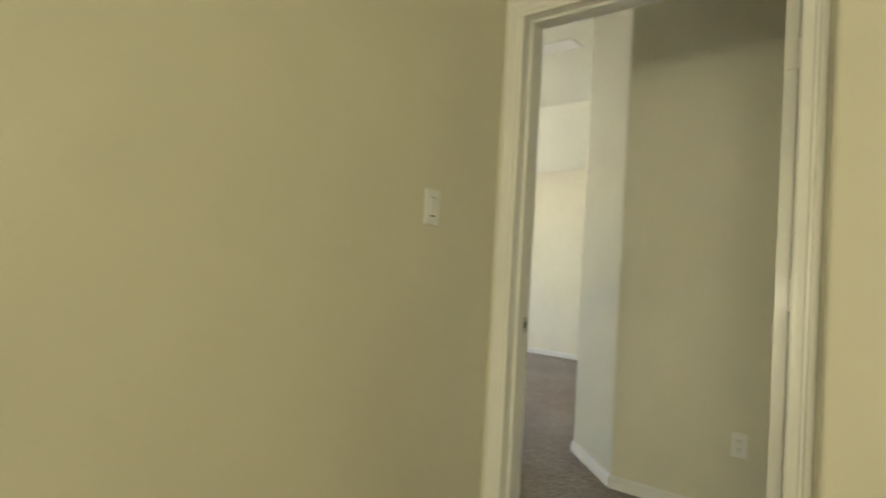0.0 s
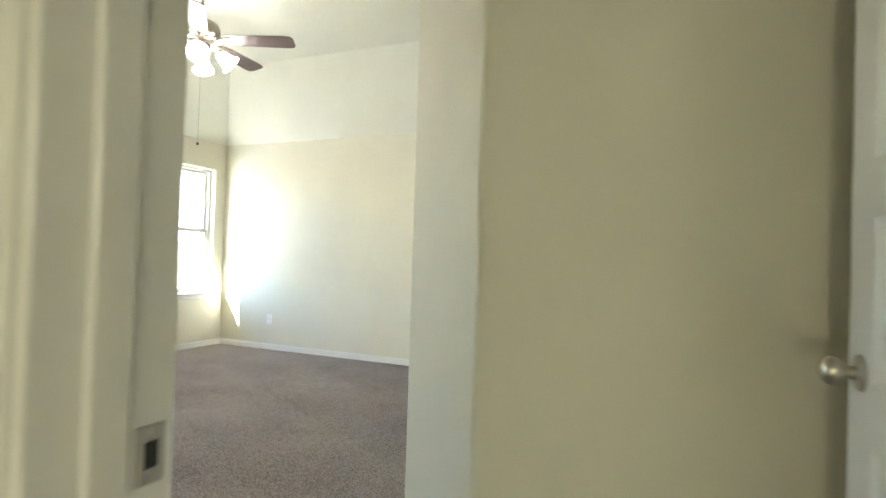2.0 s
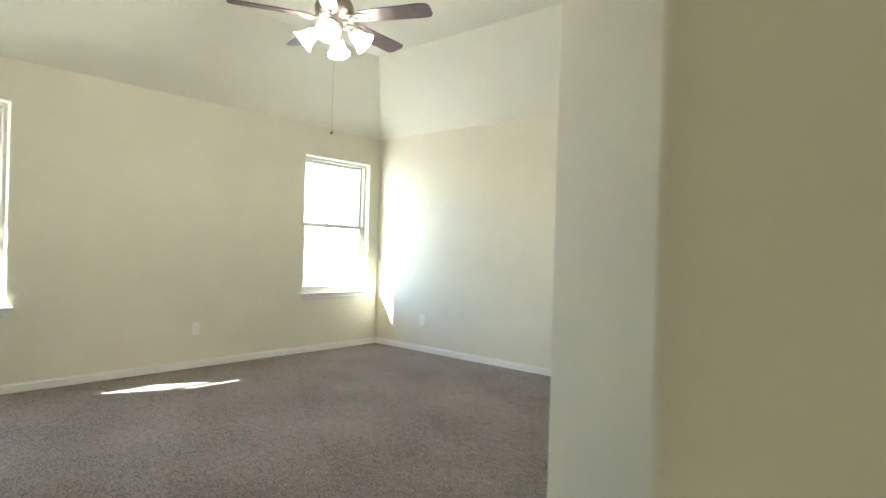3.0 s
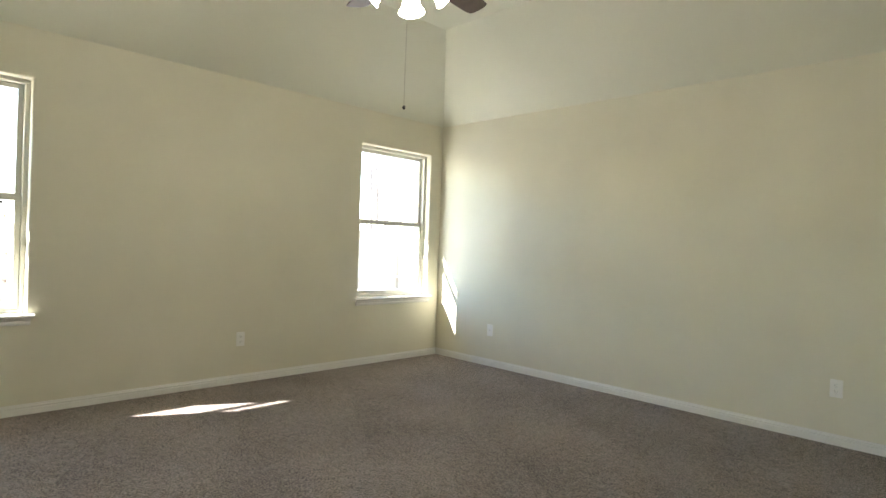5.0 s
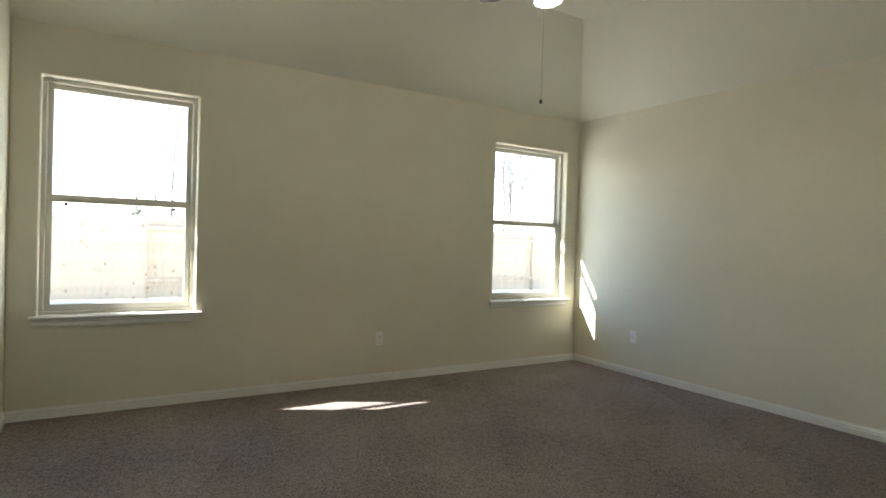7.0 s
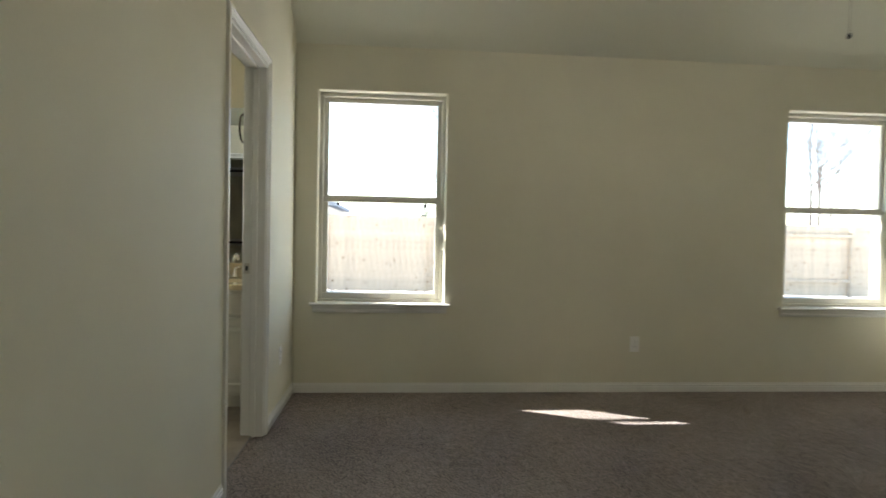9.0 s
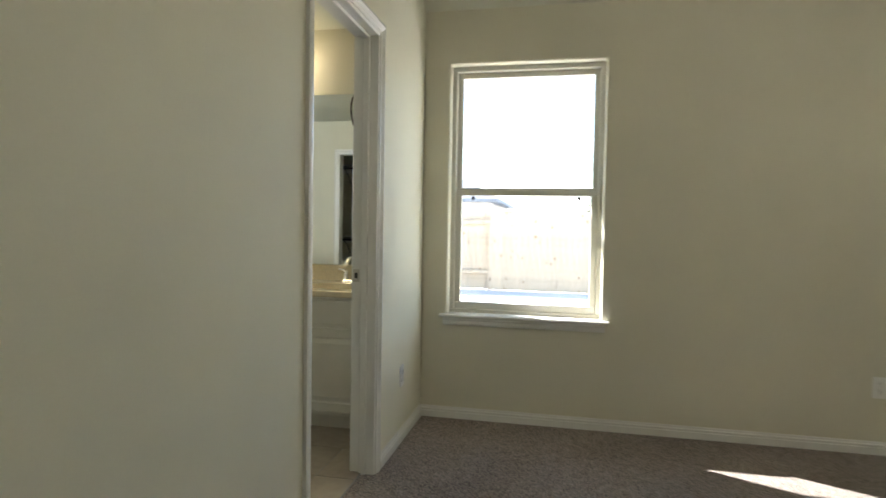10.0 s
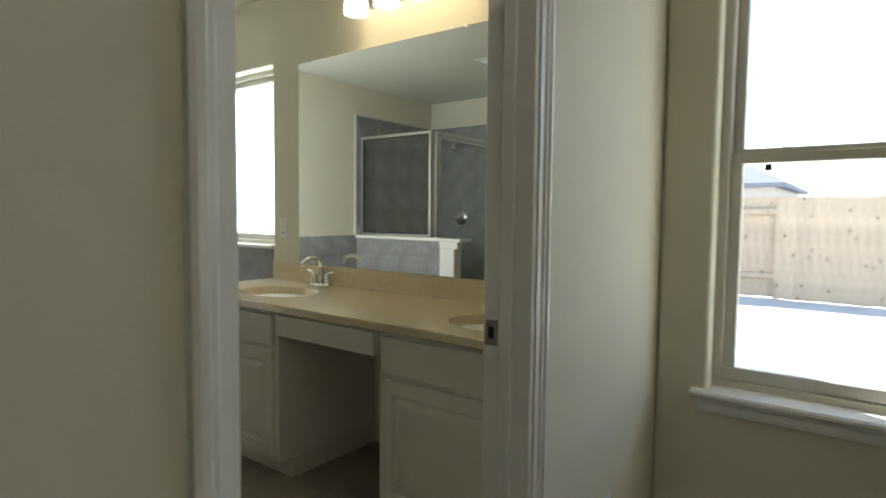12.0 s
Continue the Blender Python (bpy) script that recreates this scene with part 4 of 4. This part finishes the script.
part("door_frame", y_frame(BS - SY + 0.012, -0.06, 0.06, 1.94, 0.03), M_ALU, shower)
sd = part("shower_door", y_frame(BS - SY + 0.06, -0.10, 0.10, 1.90, 0.022), M_ALU, shower)
part("door_pane", box((-0.003, BS - SY + 0.08, 0.12), (0.003, -0.12, 1.88)), M_SHOWER_GLASS, sd)
part("curb", box((-0.06, BS - SY + 0.012, 0.002), (0.06, -0.06, 0.062), 0.006), M_TILE, shower, "grey tiled shower curb")
for ob in shower.children_recursive:
    if "pane" in ob.name:
        ob.visible_shadow = False
valve = thing("shower_valve", "round chrome shower valve on the tiled wall", "shower valve", (-3.105, BS + 0.009, 1.15))
m = pose(0, 0, 0, -90)
part("escutcheon", lathe([(0.0, 0.012), (0.05, 0.012), (0.078, 0.006), (0.082, 0.0)], 28, m), M_CHROME, valve, smooth=True)
part("lever", tube([(0, 0.012, 0), (0, 0.06, 0.0), (-0.05, 0.065, -0.004), (-0.085, 0.065, -0.01)], [0.022, 0.018, 0.010, 0.008], 12), M_CHROME, valve, smooth=True)
head = thing("wall_shower", "chrome shower head on an arm high on the tile", "shower head", (-3.105, BS + 0.009, 1.98))
part("arm", tube([(0, 0, 0), (0, 0.08, 0.01), (0, 0.14, -0.03)], 0.009, 10), M_CHROME, head, smooth=True)
part("rose", lathe([(0.012, 0.03), (0.018, 0.0), (0.035, -0.03), (0.036, -0.04), (0, -0.04)], 20, Matrix.Translation((0, 0.15, -0.05)) @ pose(0, 0, 0, 25)), M_CHROME, head, smooth=True)
wall_plate("light_switch", "white plastic switch on the bathroom wall beside the mirror", "light switch", (-2.19, VAN, 1.10), 0, "switch")
ceiling_vent("exhaust_vent", (-1.93, -1.80, 2.44), 0, 0.15, 0.15, 9, "white plastic bathroom exhaust grille in the ceiling")
ring = thing("towel_ring", "dark bronze towel ring on the bathroom wall", "towel ring", (-T, -0.70, 1.80))
part("mount", lathe([(0, 0.06), (0.010, 0.06), (0.012, 0.012), (0.026, 0.008), (0.027, 0)], 20, pose(0, 0, 0, 0, -90)), M_BRONZE, ring, smooth=True)
part("ring", tube([(-0.055, 0.08 * math.sin(a), -0.08 + 0.08 * math.cos(a)) for a in (2 * math.pi * k / 32 for k in range(33))], 0.005, 8), M_BRONZE, ring, smooth=True)

# closet behind the bathroom, seen in the mirror: cased opening, two shelves on dark rods
M_ROD = material("dark_closet_rod", (0.035, 0.030, 0.028), 0.35, 0.6, vary=0.1)
closet_frame = thing("door_frame_3", "white painted cased opening to the closet", "door frame", kind="structure")
for n, lo, hi in (("jamb", (CD0 - 0.002, BS - T - 0.002, 0), (CD0 + 0.018, BS + 0.002, DH - 0.008)), ("jamb", (CD1 - 0.018, BS - T - 0.002, 0), (CD1 + 0.002, BS + 0.002, DH - 0.008)),
                  ("head_jamb", (CD0 - 0.002, BS - T - 0.002, DH - 0.008), (CD1 + 0.002, BS + 0.002, DH + 0.012))):
    part(n, box(lo, hi, 0.002, 1), M_TRIM, closet_frame)
part("casing", casing(Matrix(((-1, 0, 0, CD1 - 0.008), (0, -1, 0, BS), (0, 0, 1, 0), (0, 0, 0, 1))), CD1 - CD0 - 0.016, DH + 0.002), M_TRIM, closet_frame)
CB = HALL_N + T                           # the closet's back wall
tagged(part("closet_back", box((-2.75, CB - 0.0005, 0), (-T, CB + 0.012, 2.44)), M_WALL), "warm beige painted closet back wall", "wall", kind="structure")


def closet_shelf(z):
    """A white shelf with its cleat, a dark hanging rod and brackets below it."""
    top = thing("closet_shelf", "white closet shelf above a dark hanging rod", "shelf", (-1.43, CB + 0.012, z), group="closet shelves")
    part("board", box((-1.315, 0, -0.019), (1.31, 0.30, 0), 0.002, 1), M_TRIM, top)
    part("cleat", box((-1.315, 0, -0.11), (1.31, 0.019, -0.019), 0.002, 1), M_TRIM, top)
    part("rod", tube([(-1.31, 0.285, -0.055), (1.305, 0.285, -0.055)], 0.017, 14), M_ROD, top, "dark metal hanging rod", True)
    for x in (-0.95, 0.0, 0.9):
        b = part("bracket", tube([(x, 0.022, -0.03), (x, 0.29, -0.026)], 0.008, 8), M_ROD, top, "dark metal shelf bracket")
        part("brace", tube([(x, 0.022, -0.27), (x, 0.16, -0.14), (x, 0.285, -0.075)], 0.007, 8), M_ROD, b)
    return top


for z in (2.075, 1.005):
    closet_shelf(z)

# ---- unseen fill lights ----
# no fixtures: added near fill for the hall's north wall
lamp("hall_lamp", (-3.4, -6.8, 1.6), 2.5, (1.0, 0.96, 0.72), 0.3)
# added far, low fill that reaches the entry wall through the door
lamp("hall_lamp", (-7.5, -5.45, 0.75), 10.0, (1.0, 0.95, 0.72), 0.3)

# ---- yard ----
GZ, FY = -0.30, 10.0
M_SOIL = material("pale_yard_soil", (0.60, 0.56, 0.50), 0.95, vary=0.2, scale=1.2, bump=0.5, bump_scale=20)
bm = bmesh.new()
q = [bm.verts.new((x, y, GZ)) for x, y in ((-900, -900), (900, -900), (900, 900), (-900, 900))]
bm.faces.new(q)
tagged(part("ground", bm, M_SOIL), "bare pale sandy yard soil", "ground", kind="structure")


def fence_wood():
    m = material("cedar_fence_wood", (0.49, 0.385, 0.275), 0.8, vary=0.2, scale=6, bump=0.2, bump_scale=60)
    n, l = m.node_tree.nodes, m.node_tree.links
    c, info = n.new("ShaderNodeTexCoord"), n.new("ShaderNodeObjectInfo")
    mp = n.new("ShaderNodeMapping")
    mp.inputs["Scale"].default_value = (1, 1, 0.55)
    l.new(c.outputs["Object"], mp.inputs["Vector"])
    shift = n.new("ShaderNodeVectorMath")
    l.new(mp.outputs[0], shift.inputs[0])
    mul = n.new("ShaderNodeMath")
    mul.operation = "MULTIPLY"
    mul.inputs[1].default_value = 37.0
    l.new(info.outputs["Random"], mul.inputs[0])
    comb = n.new("ShaderNodeCombineXYZ")
    for k in range(3):
        l.new(mul.outputs[0], comb.inputs[k])
    l.new(comb.outputs[0], shift.inputs[1])
    v = n.new("ShaderNodeTexVoronoi")
    v.inputs["Scale"].default_value = 7.0
    l.new(shift.outputs[0], v.inputs["Vector"])
    ramp = n.new("ShaderNodeValToRGB")
    ramp.color_ramp.elements[0].position, ramp.color_ramp.elements[0].color = 0.09, (0.40, 0.27, 0.17, 1)
    ramp.color_ramp.elements[1].position, ramp.color_ramp.elements[1].color = 0.16, (1, 1, 1, 1)
    l.new(v.outputs["Distance"], ramp.inputs[0])
    hue = n.new("ShaderNodeHueSaturation")
    b = n["Principled BSDF"]
    base = b.inputs["Base Color"].links[0].from_socket
    mixn = n.new("ShaderNodeMix")
    mixn.data_type, mixn.blend_type = "RGBA", "MULTIPLY"
    mixn.inputs[0].default_value = 1.0
    l.new(base, mixn.inputs[6])
    l.new(ramp.outputs[0], mixn.inputs[7])
    val = n.new("ShaderNodeMath")
    val.operation = "MULTIPLY_ADD"
    val.inputs[1].default_value, val.inputs[2].default_value = 0.14, 0.93
    l.new(info.outputs["Random"], val.inputs[0])
    l.new(val.outputs[0], hue.inputs["Value"])
    l.new(mixn.outputs[2], hue.inputs["Color"])
    l.new(hue.outputs[0], b.inputs["Base Color"])
    return m


M_FENCE = fence_wood()
fence = thing("fence", "new cedar board privacy fence with alternating panels", "fence", (0, FY, GZ), kind="structure")
SEC = 2.25
PW = SEC / 16
picket = bmesh.new()
rows = [[picket.verts.new((x, y, z)) for x, z in ((0.0006, 0.02), (PW - 0.0002, 0.02), (PW - 0.0002, 1.845), (PW - 0.014, 1.86), (0.014, 1.86), (0.0006, 1.845))] for y in (-0.008, 0.008)]
for k in range(6):
    picket.faces.new((rows[0][k], rows[0][(k + 1) % 6], rows[1][(k + 1) % 6], rows[1][k]))
picket.faces.new(rows[0])
picket.faces.new(rows[1])
picket = mesh_from("picket", picket, M_FENCE)
post = mesh_from("post", box((-0.045, -0.045, 0), (0.045, 0.045, 1.72), 0.004, 1), M_FENCE)
rail = mesh_from("rail", box((0, -0.019, -0.045), (SEC, 0.019, 0.045), 0.004, 1), M_FENCE)
START = 1.435 - 7 * SEC
for k in range(16):
    xs = START + k * SEC
    ours = k % 2 == 0                       # these panels carry their boards on the house's side
    ob = new("post", post)
    ob.parent, ob.location = fence, (xs, 0.0, 0)
    for z in (0.42, 1.60):
        ob = new("rail", rail)
        ob.parent, ob.location = fence, (xs, -0.02, z)
    for i in range(16):
        ob = new("picket", picket)
        ob.parent = fence
        ob.location = (xs + i * PW, (-0.055 if ours else 0.055), random.uniform(-0.012, 0.012))

# far house
house = thing("house", "distant single-storey house with grey hip roof", "house", (-9.5, 36, GZ + 0.25))
M_BRICK = material("far_brick", (0.52, 0.47, 0.42), 0.9, vary=0.15, scale=8)
M_ROOF = material("far_shingles", (0.20, 0.21, 0.23), 0.9, vary=0.2, scale=3)
part("wall", box((-6.2, -5.5, 0), (6.1, 5.5, 2.75)), M_BRICK, house)
bm = bmesh.new()
e = [bm.verts.new(p) for p in ((-6.7, -6, 2.75), (6.6, -6, 2.75), (6.6, 6, 2.75), (-6.7, 6, 2.75))]
e2 = [bm.verts.new(p) for p in ((-6.7, -6, 2.95), (6.6, -6, 2.95), (6.6, 6, 2.95), (-6.7, 6, 2.95))]
r = [bm.verts.new(p) for p in ((-1.5, 0, 5.7), (1.5, 0, 5.7))]
for k in range(4):
    bm.faces.new((e[k], e[(k + 1) % 4], e2[(k + 1) % 4], e2[k]))
for f in ((e2[0], e2[1], r[1], r[0]), (e2[1], e2[2], r[1]), (e2[2], e2[3], r[0], r[1]), (e2[3], e2[0], r[0]), tuple(e)):
    bm.faces.new(f)
part("roof", bm, M_ROOF, house)
for x in (-3, 3):
    w = part("house_window", bar_frame(x - 0.6, x + 0.6, 0.9, 2.2, -5.54, -5.49, 0.08), M_TRIM, house)
    part("pane", box((x - 0.52, -5.52, 0.98), (x + 0.52, -5.5, 2.12)), M_DARK, w)

# bare trees
M_BARK = material("grey_bark", (0.10, 0.085, 0.075), 0.95, vary=0.3, scale=10)
M_NEEDLE = material("dark_evergreen", (0.10, 0.12, 0.09), 0.9, vary=0.4, scale=20)


def bare_tree(place, height, seed, label="tall bare leafless tree beyond the fence"):
    rng = random.Random(seed)
    top = thing("tree", label, "tree", place, group="bare trees")
    trunk, crown = bmesh.new(), bmesh.new()

    def grow(start, way, length, radius, level, bm):
        pts, d, p = [start], way.normalized(), start.copy()
        steps = 5 if level < 2 else 3
        for _ in range(steps):
            d = (d + Vector((rng.uniform(-1, 1), rng.uniform(-1, 1), rng.uniform(-0.3, 0.6))) * (0.07 if level == 0 else 0.16)).normalized()
            p = p + d * length / steps
            pts.append(p.copy())
        rad = [radius * (1 - 0.75 * i / steps) for i in range(steps + 1)]
        tube(pts, rad, 7 if level == 0 else 4, bm, False)
        if level >= 3:
            return
        for k in range((9, 6, 4)[level]):
            f = rng.uniform(0.35 if level == 0 else 0.2, 1.0)
            i = min(steps - 1, int(f * steps))
            at = pts[i].lerp(pts[i + 1], f * steps - i)
            a = rng.uniform(0, 2 * math.pi)
            side = Vector((math.cos(a), math.sin(a), rng.uniform(0.3, 1.1)))
            grow(at, side + d * 0.5, length * rng.uniform(0.32, 0.5), max(0.009, radius * (1 - 0.7 * f) * 0.45), level + 1, crown)

    grow(Vector((0, 0, 0)), Vector((0, 0, 1)), height, height * 0.0098, 0, trunk)
    part("trunk", trunk, M_BARK, top)
    part("crown", crown, M_BARK, top)
    return top


for k, (x, y, h) in enumerate(((19.2, 20, 9.5), (19.85, 20.3, 9.0), (20.4, 21, 8.0), (3.1, 20, 7.6), (21.6, 22, 5.5), (23.4, 24, 5.6), (25.6, 25, 5.8), (2.72, 20.6, 5.4))):
    bare_tree((x, y, GZ), h, 11 + k)


def small_evergreen(place, height, seed):
    rng = random.Random(seed)
    top = thing("tree", "small dark evergreen tree beyond the fence", "tree", place)
    part("trunk", tube([(0, 0, 0), (0, 0, height * 0.9)], [0.06, 0.015], 8), M_BARK, top)
    bm = bmesh.new()
    for _ in range(260):
        f = rng.uniform(0.15, 1.0)
        a, r = rng.uniform(0, 6.283), height * 0.26 * (1.05 - f) * rng.uniform(0.3, 1.1)
        c = Vector((r * math.cos(a), r * math.sin(a), height * f))
        s = [c + Vector((rng.uniform(-1, 1), rng.uniform(-1, 1), rng.uniform(-1, 1))) * 0.14 for _ in range(3)]
        bm.faces.new([bm.verts.new(p) for p in s])
    part("crown", bm, M_NEEDLE, top)
    return top


small_evergreen((2.45, 30, GZ), 3.35, 5)
